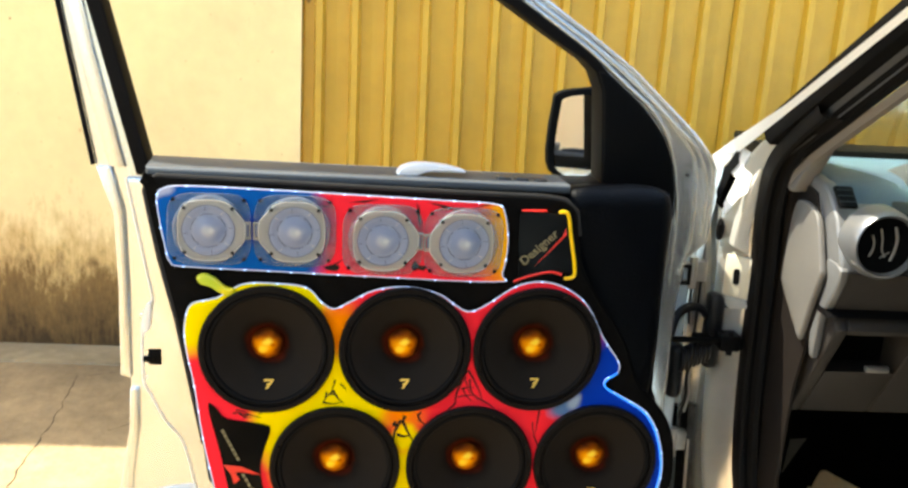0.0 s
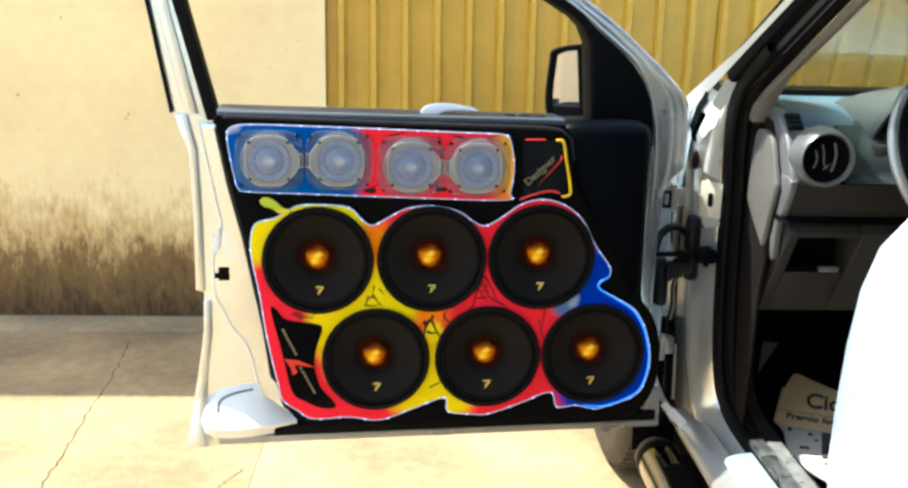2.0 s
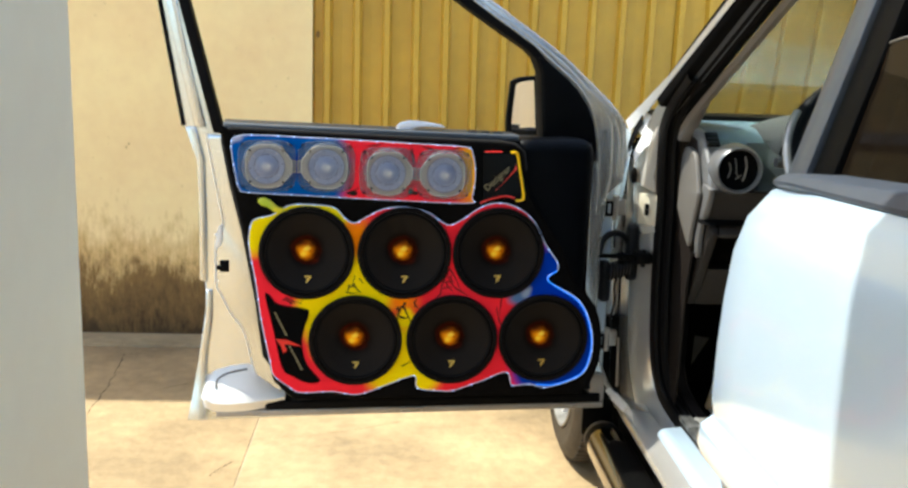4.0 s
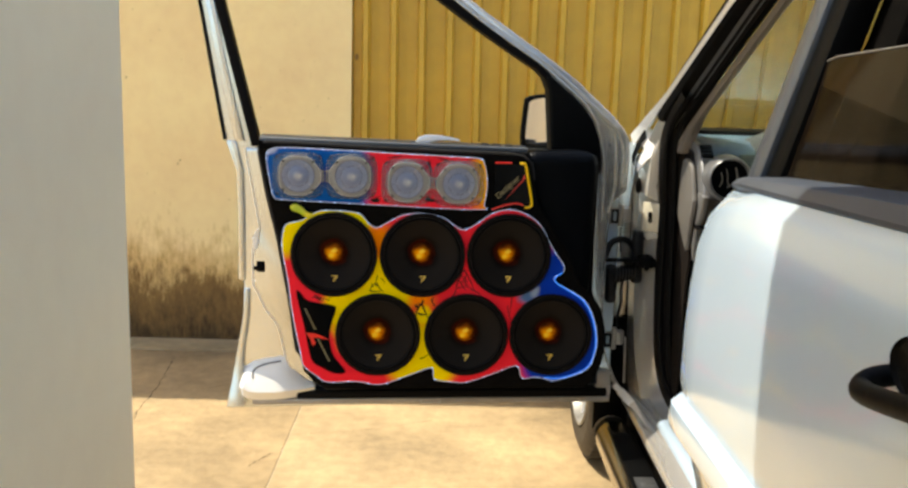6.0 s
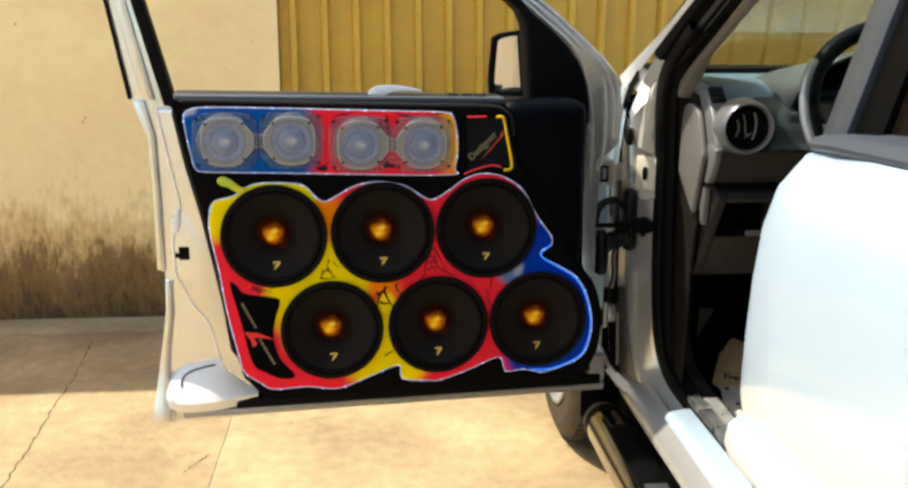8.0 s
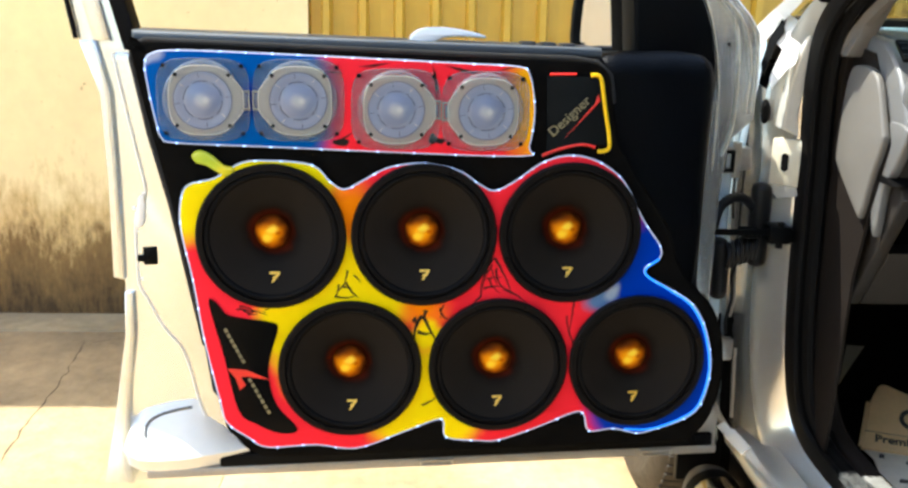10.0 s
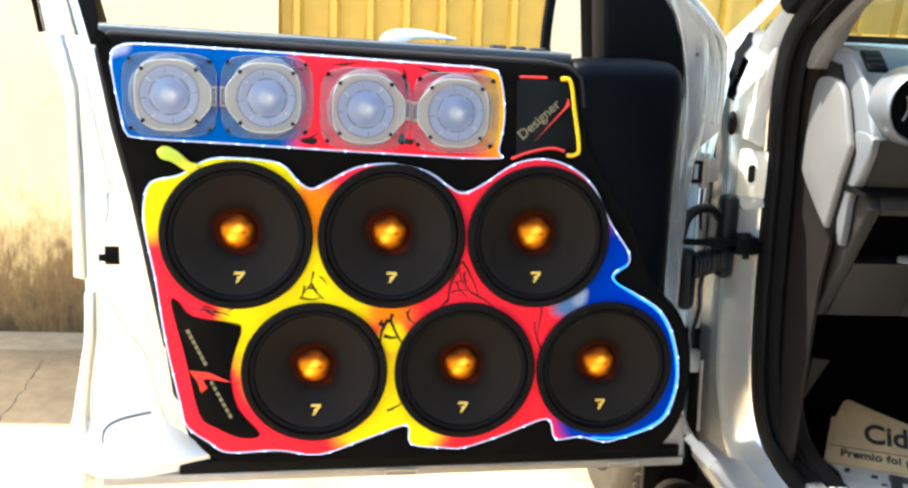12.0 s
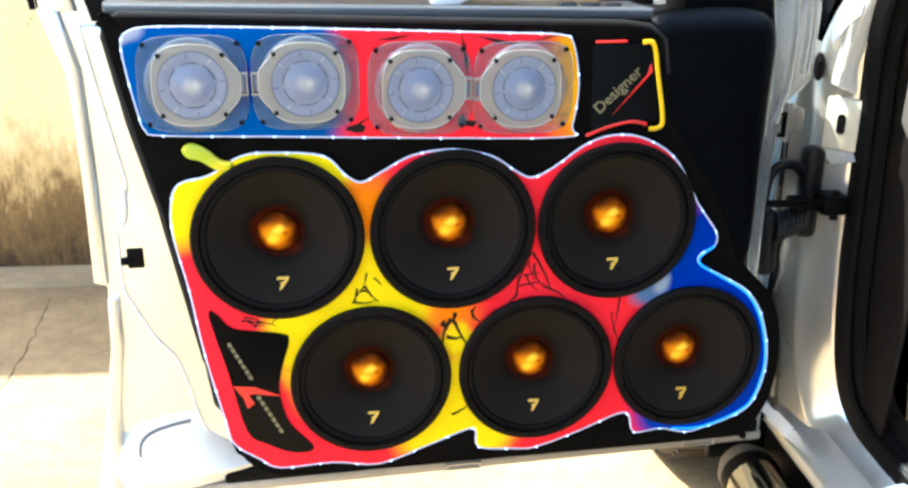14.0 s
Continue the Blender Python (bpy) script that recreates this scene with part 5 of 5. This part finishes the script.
        pane.faces.new([pane.verts.new(p) for p in ((x, -0.52, 1.21), (x, -1.23, 1.23), (x + 0.09 * tilt, -1.12, 1.58), (x + 0.09 * tilt, -0.52, 1.58))])
        bmesh.ops.solidify(pane, geom=pane.faces[:], thickness=0.004)
        part("quarter_window", pane, TINT, car, "tinted quarter window")
    pane = bmesh.new()
    pane.faces.new([pane.verts.new(p) for p in ((2.15, -0.40, 1.13), (2.15, 1.72, 1.15), (2.03, 0.98, 1.595), (2.03, -0.40, 1.595))])
    bmesh.ops.solidify(pane, geom=pane.faces[:], thickness=0.004)
    part("far_window", pane, TINT, car, "tinted far side window")
    part("far_pillar", tube([(2.12, 1.80, 1.15), (2.08, 1.40, 1.40), (2.02, 0.98, 1.61), (2.02, 0.60, 1.62)], 0.03, BLACK_TRIM), None, car, "black far windscreen pillar")
    part("tailgate", merge(box(0.60, 2.14, -1.42, -1.34, 0.55, 1.22, 0.02), box(0.56, 2.20, -1.50, -1.36, 0.34, 0.58, 0.03)), SILVER, car, "silver tailgate and bumper")
    pane = bmesh.new()
    pane.faces.new([pane.verts.new(p) for p in ((0.66, -1.38, 1.22), (2.10, -1.38, 1.22), (2.02, -1.26, 1.60), (0.74, -1.26, 1.60))])
    bmesh.ops.solidify(pane, geom=pane.faces[:], thickness=0.004)
    part("rear_window", pane, TINT, car, "tinted rear window")
    for x in (0.56, 2.06):
        part("tail_light", box(x, x + 0.10, -1.435, -1.40, 0.80, 1.12, 0.015), RED_PAINT, car, "red tail light")
    nose = merge(box(0.68, 2.06, 2.98, 3.10, 0.30, 0.62, 0.04), box(0.80, 1.94, 2.97, 3.05, 0.62, 0.84, 0.02))
    part("front_bumper", nose, SILVER, car, "silver front bumper and nose")
    for x in (0.68, 1.90):
        part("headlight", box(x, x + 0.18, 2.90, 3.06, 0.66, 0.86, 0.03), CHROME_SATIN, car, "clear headlight")
    step = part("side_step", tube([(0.562, 1.70, 0.320), (0.562, 1.50, 0.320), (0.562, 0.9, 0.320), (0.562, -0.02, 0.320)], 0.0505, CHROME, res=8), None, car, "chrome side step tube")
    part("step_cap", moved(lathe([(0, 0.030), (0.025, 0.027), (0.041, 0.018), (0.049, 0.0), (0.049, -0.02)], 32), pose(0.562, 1.72, 0.320, -90, 0, 0)), CAP_GREY, step, "grey plastic end cap")
    part("step_ring", moved(lathe([(0.048, 0.014), (0.0515, 0.010), (0.0515, -0.016), (0.048, -0.02)], 32), pose(0.562, 1.690, 0.320, -90, 0, 0)), BLACK_TRIM, step, "black rubber ring")
    rounded = smooth_loop([(0.534, 1.52), (0.546, 1.575), (0.568, 1.59), (0.590, 1.575), (0.600, 1.52), (0.600, 0.05), (0.534, 0.05)], 5)
    part("step_pad", plate(rounded, BLACK_TRIM, 0.345, 0.371, (), 0.006), None, step, "black step pad")
    part("pad_plate", box(0.543, 0.592, 1.20, 1.29, 0.368, 0.3735, 0.002), BELT, step, "grey inset plate")
    for k in range(3):
        part("plate_bar", box(0.553 + 0.012 * k, 0.561 + 0.012 * k, 1.235, 1.255, 0.373, 0.3745), SCUFF, step)
    # dashboard
    def dash_bar(name, outline, mat, x0, x1, bevel, text):
        return part(name, side_plate(outline, mat, x0, x1, bevel), None, car, text)
    dash_bar("dash_top", smooth_loop([(1.86, 1.162), (1.70, 1.166), (1.585, 1.163), (1.535, 1.152), (1.505, 1.130), (1.492, 1.085), (1.485, 1.036), (1.60, 1.03), (1.86, 1.03)], 3), DASH_TOP, 0.716, 2.1, 0.008, "blue-grey dashboard top")
    dash_bar("dash_slope", smooth_loop([(1.62, 1.140), (1.520, 1.138), (1.478, 1.120), (1.447, 1.086), (1.431, 1.050), (1.428, 1.034), (1.62, 1.034)], 3), DASH_SLATE, 0.80, 2.1, 0.006, "slate grey dashboard face")
    dash_bar("dash_panel", smooth_loop([(1.62, 1.150), (1.565, 1.157), (1.534, 1.150), (1.496, 1.122), (1.463, 1.080), (1.441, 1.034), (1.475, 1.03), (1.62, 1.03)], 3), DASH_SILVER, 0.701, 0.776, 0.007, "silver grey dashboard corner panel")
    dash_bar("dash_middle", [(1.438, 1.030), (1.466, 0.962), (1.64, 0.962), (1.64, 1.030)], DASH_DARK, 0.712, 2.1, 0.005, "dark dashboard middle")
    dash_bar("dash_edge", smooth_loop([(1.434, 1.035), (1.464, 0.966), (1.484, 0.946), (1.494, 0.866), (1.512, 0.90), (1.516, 0.96), (1.505, 1.035)], 3), DASH_SILVER, 0.699, 0.714, 0.004, "silver grey dashboard edge strip")
    dash_bar("dash_gap", [(1.455, 0.951), (1.47, 0.961), (1.60, 0.961), (1.60, 0.951)], RUBBER, 0.6975, 2.1, 0.0, "dark joint in the dashboard")
    lower = [(1.468, 0.951), (1.452, 0.930), (1.512, 0.836), (1.585, 0.730), (1.70, 0.73), (1.70, 0.951)]
    dash_bar("dash_lower", lower, DASH_DARK, 0.716, 0.738, 0.004, "dark lower dashboard")
    dash_bar("dash_lower", lower, DASH_DARK, 0.862, 2.1, 0.004, "dark lower dashboard")
    dash_bar("dash_lower", [(1.468, 0.951), (1.452, 0.930), (1.458, 0.921), (1.64, 0.921), (1.70, 0.951)], DASH_DARK, 0.738, 0.862, 0.003, "dark lower dashboard")
    dash_bar("dash_lower", [(1.514, 0.834), (1.585, 0.730), (1.70, 0.73), (1.70, 0.834)], DASH_DARK, 0.738, 0.862, 0.003, "dark lower dashboard")
    pocket = dash_bar("pocket", [(1.57, 0.834), (1.57, 0.921), (1.60, 0.921), (1.60, 0.834)], BLACK_TRIM, 0.738, 0.862, 0.0, "black storage pocket")
    part("pocket_pull", box(0.803, 0.845, 1.500, 1.512, 0.838, 0.850, 0.004), STEEL, pocket, "small grey pull")
    dash_bar("side_insert", smooth_loop([(1.628, 0.975), (1.624, 1.06), (1.612, 1.103), (1.592, 1.115), (1.556, 1.115), (1.528, 1.107), (1.510, 1.088), (1.483, 1.032), (1.478, 1.012), (1.500, 0.955), (1.520, 0.893), (1.532, 0.893), (1.58, 0.925), (1.622, 0.957)], 3), PALE, 0.686, 0.698, 0.004, "pale cover in the dashboard's end")
    dash_bar("side_dark", [(1.70, 1.13), (1.64, 1.145), (1.56, 1.135), (1.49, 1.04), (1.475, 1.01), (1.512, 0.90), (1.54, 0.79), (1.56, 0.42), (1.70, 0.42)], KICK, 0.6975, 0.7025, 0.0, "dark dashboard end")
    grille = part("demist_grille", moved(box(-0.0155, 0.0155, -0.022, 0.022, -0.004, 0.004, 0.003), pose(0.7135, 1.488, 1.143, 38, 0, 0)), BLACK_TRIM, car, "black side demister grille")
    for k in range(3):
        part("grille_bar", moved(box(-0.013, 0.013, -0.0012, 0.0012, 0.003, 0.005), pose(0.7135, 1.488, 1.143, 38, 0, 0) @ pose(0, -0.012 + 0.012 * k, 0)), DASH_SLATE, grille)
    vent_m = pose(0.758, 1.424, 1.082, 90, 0, 0)
    v = part("air_vent", moved(lathe([(0.0450, -0.02), (0.0455, 0.002), (0.0475, 0.008), (0.0505, 0.009), (0.0535, 0.004), (0.0560, -0.012), (0.0575, -0.04)], 56), vent_m), DASH_BRIGHT, car, "round satin chrome air vent")
    part("vent_well", moved(lathe([(0.0460, -0.002), (0.030, -0.006), (0, -0.007)], 40), vent_m), BLACK_TRIM, v, "black vent well")
    for path, r in (([(-0.023, 0.016, 0), (-0.019, 0.006, 0), (-0.019, -0.006, 0), (-0.024, -0.018, 0)], 0.0016), ([(-0.011, 0.027, 0), (-0.006, 0.010, 0), (-0.005, -0.006, 0), (0.002, -0.018, 0)], 0.0014), ([(-0.006, -0.020, 0), (0.002, -0.014, 0), (0.008, -0.010, 0)], 0.0012), ([(0.012, 0.030, 0), (0.017, 0.012, 0), (0.016, -0.006, 0), (0.011, -0.024, 0)], 0.0024)):
        slat = tube(smooth_loop(path, 4, False), r, PALE)
        slat.transform(vent_m @ Matrix.Translation((0, 0, 0.001)))
        part("vent_slat", slat, None, v)
    part("floor_pan", box(0.70, 2.1, -1.0, 1.96, 0.36, 0.40), CARPET, car, "black carpeted floor")
    part("kick_panel", box(0.705, 0.74, 1.62, 1.95, 0.40, 0.80, 0.01), BLACK_TRIM, car, "dark kick panel")
    part("bulkhead", box(0.66, 2.1, 1.955, 1.985, 0.38, 1.10), CARPET, car, "black bulkhead")
    part("far_side", box(2.1, 2.2, -1.2, 2.0, 0.38, 1.12, 0.02), BLACK_TRIM, car, "dark far door")
    part("rear_wall", box(0.72, 2.1, -1.25, -1.2, 0.38, 1.6), CARPET, car, "dark rear of the cabin")
    tab = bmesh.new()
    tab.faces.new([tab.verts.new(p) for p in ((0.785, 1.707, 0.613), (0.842, 1.756, 0.592), (0.815, 1.745, 0.555), (0.790, 1.731, 0.525))])
    bmesh.ops.solidify(tab, geom=tab.faces[:], thickness=0.003)
    part("kick_tab", tab, PALE, car, "small pale plastic flap")
    part("pillar_inside", merge(moved(box(-0.04, 0.075, -0.06, 0.05, 0, 0.47, 0.01), pose(0.69, 0.60, 1.14, 0, 17, 0)), box(0.64, 0.72, 0.52, 0.66, 0.40, 1.15, 0.01)), CARPET, car, "black centre pillar trim")
    belt = part("belt_anchor", box(0.79, 0.825, 0.56, 0.59, 1.375, 1.445, 0.012), BLACK_TRIM, car, "black seat belt anchor")
    part("belt", box(0.798, 0.815, 0.572, 0.578, 1.10, 1.40, 0.002), RUBBER, belt, "black seat belt strap")
    rim = part("steering_wheel", moved(lathe([(0.170 + 0.017 * math.cos(radians(a)), 0.017 * math.sin(radians(a))) for a in range(0, 361, 30)], 56), pose(0.975, 1.25, 1.128, 64, 0, 0)), VINYL, car, "black steering wheel")
    part("wheel_boss", moved(lathe([(0.0, 0.03), (0.06, 0.02), (0.07, -0.02)], 24), pose(0.975, 1.27, 1.128, 64, 0, 0)), DASH_DARK, rim)
    arc = [(0.975 + 0.1835 * math.cos(radians(a)), 1.243 + 0.1835 * math.sin(radians(a)) * 0.438, 1.130 + 0.1835 * math.sin(radians(a)) * 0.899) for a in range(146, 222, 6)]
    part("wheel_inlay", tube(arc, 0.0095, DASH_BRIGHT), None, rim, "silver rim inlay")
    part("spoke", moved(box(-0.16, -0.03, -0.018, 0.018, -0.008, 0.008, 0.004), pose(0.975, 1.25, 1.128, 64, 0, 0)), DASH_DARK, rim)
    part("stalk", tube([(0.92, 1.36, 1.098), (0.835, 1.36, 1.108)], 0.005, BLACK_TRIM), None, car, "black column stalk")
    part("stalk_knob", moved(lathe([(0, -0.014), (0.010, -0.012), (0.012, 0), (0.010, 0.012), (0, 0.014)], 16), pose(0.826, 1.36, 1.109, 0, 90, 0)), BELT, car, "grey stalk knob")
    hood = bmesh.new()
    rings = []
    for y, rx, rz in ((1.62, 0.205, 0.100), (1.52, 0.185, 0.120), (1.455, 0.160, 0.133), (1.437, 0.150, 0.134), (1.430, 0.143, 0.129), (1.434, 0.135, 0.122), (1.47, 0.130, 0.117), (1.58, 0.126, 0.113)):
        rings.append([hood.verts.new((1.005 + rx * math.cos(radians(a)), y + 0.045 * (1 - math.sin(radians(max(0, min(180, a))))), 1.100 + rz * math.sin(radians(a)))) for a in range(-30, 211, 10)])
    for a, b in zip(rings, rings[1:]):
        for i in range(len(a) - 1):
            hood.faces.new((a[i], a[i + 1], b[i + 1], b[i]))
    part("instrument_hood", hood, DASH_HOOD, car, "silver grey instrument hood")
    part("instrument_face", moved(lathe([(0.128, 0), (0, 0.004)], 40), pose(1.005, 1.53, 1.095, 90, 0, 0)), BLACK_TRIM, car, "dark instrument face")
    part("column_cowl", box(0.90, 1.05, 1.32, 1.47, 1.03, 1.09, 0.02), DASH_DARK, car, "dark steering column cowl")


def build_rear_door():
    d = thing("rear_door", None, "closed silver rear car door with half lowered tinted window", "car door")
    sect = [(0.575, 1.155), (0.545, 1.14), (0.512, 1.10), (0.496, 1.05), (0.488, 0.98), (0.484, 0.90), (0.483, 0.82), (0.488, 0.79)]
    low = [(0.470, 0.775), (0.466, 0.75), (0.470, 0.735), (0.50, 0.72), (0.53, 0.60), (0.56, 0.50)]
    bm = bmesh.new()
    rows = []
    crisp = [(0.575, 1.156), (0.526, 1.150), (0.505, 1.128), (0.494, 1.06)] + sect[4:]
    for y, rise, inn, k in ((0.705, 0.0, 0.015, 0), (0.700, 0.0, 0.004, 0), (0.68, 0.0, 0.0, 0.05), (0.60, 0.004, 0.0, 0.5), (0.50, 0.012, 0.0, 0.9), (0.3, 0.022, 0.0, 1), (-0.4, 0.055, 0.0, 1)):
        shape = [(x0 + (x1 - x0) * k, z0 + (z1 - z0) * k) for (x0, z0), (x1, z1) in zip(sect, crisp)]
        rows.append([bm.verts.new((x + inn, y, z + rise * (z - 0.5) / 0.65)) for x, z in shape + low])
    rows.insert(0, [bm.verts.new((0.64, 0.70, z)) for x, z in sect + low])
    for a, b in zip(rows, rows[1:]):
        for i in range(len(a) - 1):
            bm.faces.new((a[i], a[i + 1], b[i + 1], b[i]))
    part("skin", bm, SILVER, d, "silver painted door skin")
    trim = bmesh.new()
    rows = [[trim.verts.new((x, y, z)) for x, z in ((e + 0.03, z0 - 0.02), (e, z0), (e - 0.001, z0 + 0.005), (e + 0.007 + 0.1 * (z1 - z0), z1 - 0.003), (e + 0.018 + 0.1 * (z1 - z0), z1), (0.610, z1 + 0.002), (0.610, z0 - 0.02))] for y, z0, z1, e in ((0.712, 1.148, 1.163, 0.556), (0.700, 1.149, 1.165, 0.550), (0.60, 1.160, 1.175, 0.532), (0.36, 1.172, 1.192, 0.524), (0.14, 1.182, 1.207, 0.524), (-0.4, 1.206, 1.236, 0.524))]
    for a, b in zip(rows, rows[1:]):
        for i in range(6):
            trim.faces.new((a[i], a[i + 1], b[i + 1], b[i]))
    trim.faces.new(rows[0])
    part("belt_trim", trim, material("grey_belt_trim", (0.062, 0.072, 0.088), 0.4, 0, 0.1, 20, spec=0.35), d, "dark grey belt trim")

    def slanted(x0, x1, y0, y1, z0, z1, shift):
        bm = box(x0, x1, y0, y1, z0, z1, 0.003)
        for v in bm.verts:
            v.co.x += shift * (v.co.z - z0) / (z1 - z0)
        return bm
    part("window_sash", slanted(0.582, 0.620, 0.676, 0.735, 1.155, 1.60, 0.134), material("grey_sash", (0.075, 0.088, 0.108), 0.28, 0.35, 0.08, 15), d, "grey window sash")
    part("window_channel", slanted(0.590, 0.640, 0.612, 0.675, 1.15, 1.60, 0.134), BLACK_TRIM, d, "black window channel")
    pane = bmesh.new()
    pane.faces.new([pane.verts.new(p) for p in ((0.60, 0.68, 1.14), (0.60, -0.4, 1.20), (0.67, -0.4, 1.385), (0.664, 0.3, 1.378), (0.658, 0.58, 1.362), (0.655, 0.635, 1.352), (0.65, 0.66, 1.325))])
    bmesh.ops.solidify(pane, geom=pane.faces[:], thickness=0.004)
    part("window_pane", pane, TINT_FILM, d, "tinted glass, half lowered")
    part("pane_edge", tube([(0.650, 0.66, 1.325), (0.655, 0.635, 1.352), (0.658, 0.58, 1.363), (0.664, 0.3, 1.379), (0.670, -0.4, 1.386)], 0.0016, PALE), None, d, "pale ground edge of the glass")
    part("handle", tube(smooth_loop([(0.490, -0.046, 1.064), (0.470, -0.048, 1.060), (0.456, -0.062, 1.054), (0.450, -0.12, 1.064), (0.450, -0.21, 1.082), (0.458, -0.255, 1.092), (0.488, -0.265, 1.10)], 6, False), 0.0108, BLACK_TRIM, res=5), None, d, "black pull handle")
    part("handle_cup", moved(lathe([(0.055, 0.004), (0.052, 0.0), (0.03, -0.003), (0, -0.004)], 32), pose(0.480, -0.15, 1.088, 0, -90, 0) @ Matrix.Diagonal((0.65, 1.5, 1, 1))), BLACK_TRIM, d, "black handle cup")


def build_things():
    build_speaker_board()
    first = build_woofer()
    first.matrix_world = BOARD @ pose(*WOOFERS[0], 0.004)
    for x, y in WOOFERS[1:]:
        copy_thing(first, BOARD @ pose(x, y, 0.004))
    for side in (1, -1):
        spots = [(x, y) for x, y, s in TWEETERS if s == side]
        t = build_tweeter(side)
        t.matrix_world = BOARD @ pose(*spots[0], 0)
        for x, y in spots[1:]:
            copy_thing(t, BOARD @ pose(x, y, 0))
    build_front_door()
    build_car()
    build_rear_door()
    news = thing("newspaper", pose(0.824, 1.722, 0.437, 0, 0, -22), "folded newspaper lying on the car floor", "newspaper")
    tilt = pose(0, 0, 0, 23, 0, 0)
    sheet = plate([(0.014, -0.045), (0.020, -0.02), (0.030, 0.08), (0.043, 0.120), (0.050, 0.126), (0.058, 0.126), (0.085, 0.113), (0.172, 0.075), (0.30, 0.030), (0.42, -0.005), (0.42, -0.045)], PAPER, 0.002, 0.010, (), 0.002)
    sheet.transform(tilt)
    part("sheet", sheet, None, news, "cream newsprint, folded over")
    part("sheet", moved(box(0.014, 0.024, -0.03, 0.085, -0.004, 0.0015, 0.001), tilt @ pose(0, 0, 0, 0, 0, -6)), PAPER, news, "edge of the inner sheet")
    page = plate([(0.016, -0.030), (0.034, -0.075), (0.050, -0.21), (0.10, -0.275), (0.13, -0.305), (0.44, -0.40), (0.44, -0.030)], PAGE, 0, 0.003)
    bm = bmesh.new()
    bm.from_mesh(page)
    bmesh.ops.triangulate(bm, faces=bm.faces[:])
    bmesh.ops.subdivide_edges(bm, edges=bm.edges[:], cuts=4, use_grid_fill=True)
    for v in bm.verts:
        v.co.z += -0.013 - 0.06 * max(0, v.co.y + 0.10) + 0.003 * math.sin(31 * v.co.x + 17 * v.co.y) + 0.5 * max(0, -0.20 - v.co.y) * max(0, 0.20 - v.co.x)
    bm.to_mesh(page)
    bm.free()
    part("page", page, None, news, "grey newsprint page")
    part("headline", lettering("Cida", 0.054, INK, tilt @ pose(0.128, 0.018, 0.0105) @ Matrix.Diagonal((1, 1.25, 1, 1)), 0.0006, 0.0013), None, news, "black headline")
    part("headline", lettering("Premio foi p", 0.0245, INK, tilt @ pose(0.098, -0.026, 0.0105), 0.0006, 0.0006), None, news, "small black headline")
    part("fold_line", moved(box(0.02, 0.40, -0.0035, -0.0023, 0.0095, 0.0106), tilt), BELT, news)
    part("picture", box(0.115, 0.35, -0.197, -0.072, -0.0145, -0.0035, 0.0005), BELT, news, "dark printed picture frame")
    part("picture_field", moved(box(0.133, 0.34, -0.183, -0.105, -0.010, -0.0028, 0.0005), Matrix()), PAGE, news, "pale printed picture field")
    for k, (x, y, w) in enumerate(((0.043, -0.072, 0.008), (0.086, -0.085, 0.010), (0.100, -0.115, 0.008), (0.12, -0.225, 0.06), (0.125, -0.240, 0.06), (0.20, -0.225, 0.08), (0.20, -0.240, 0.08), (0.07, -0.16, 0.02))):
        part("text_bar", box(x, x + w, y, y + 0.004, -0.012, -0.0055), BELT, news)


build_setting()
build_things()
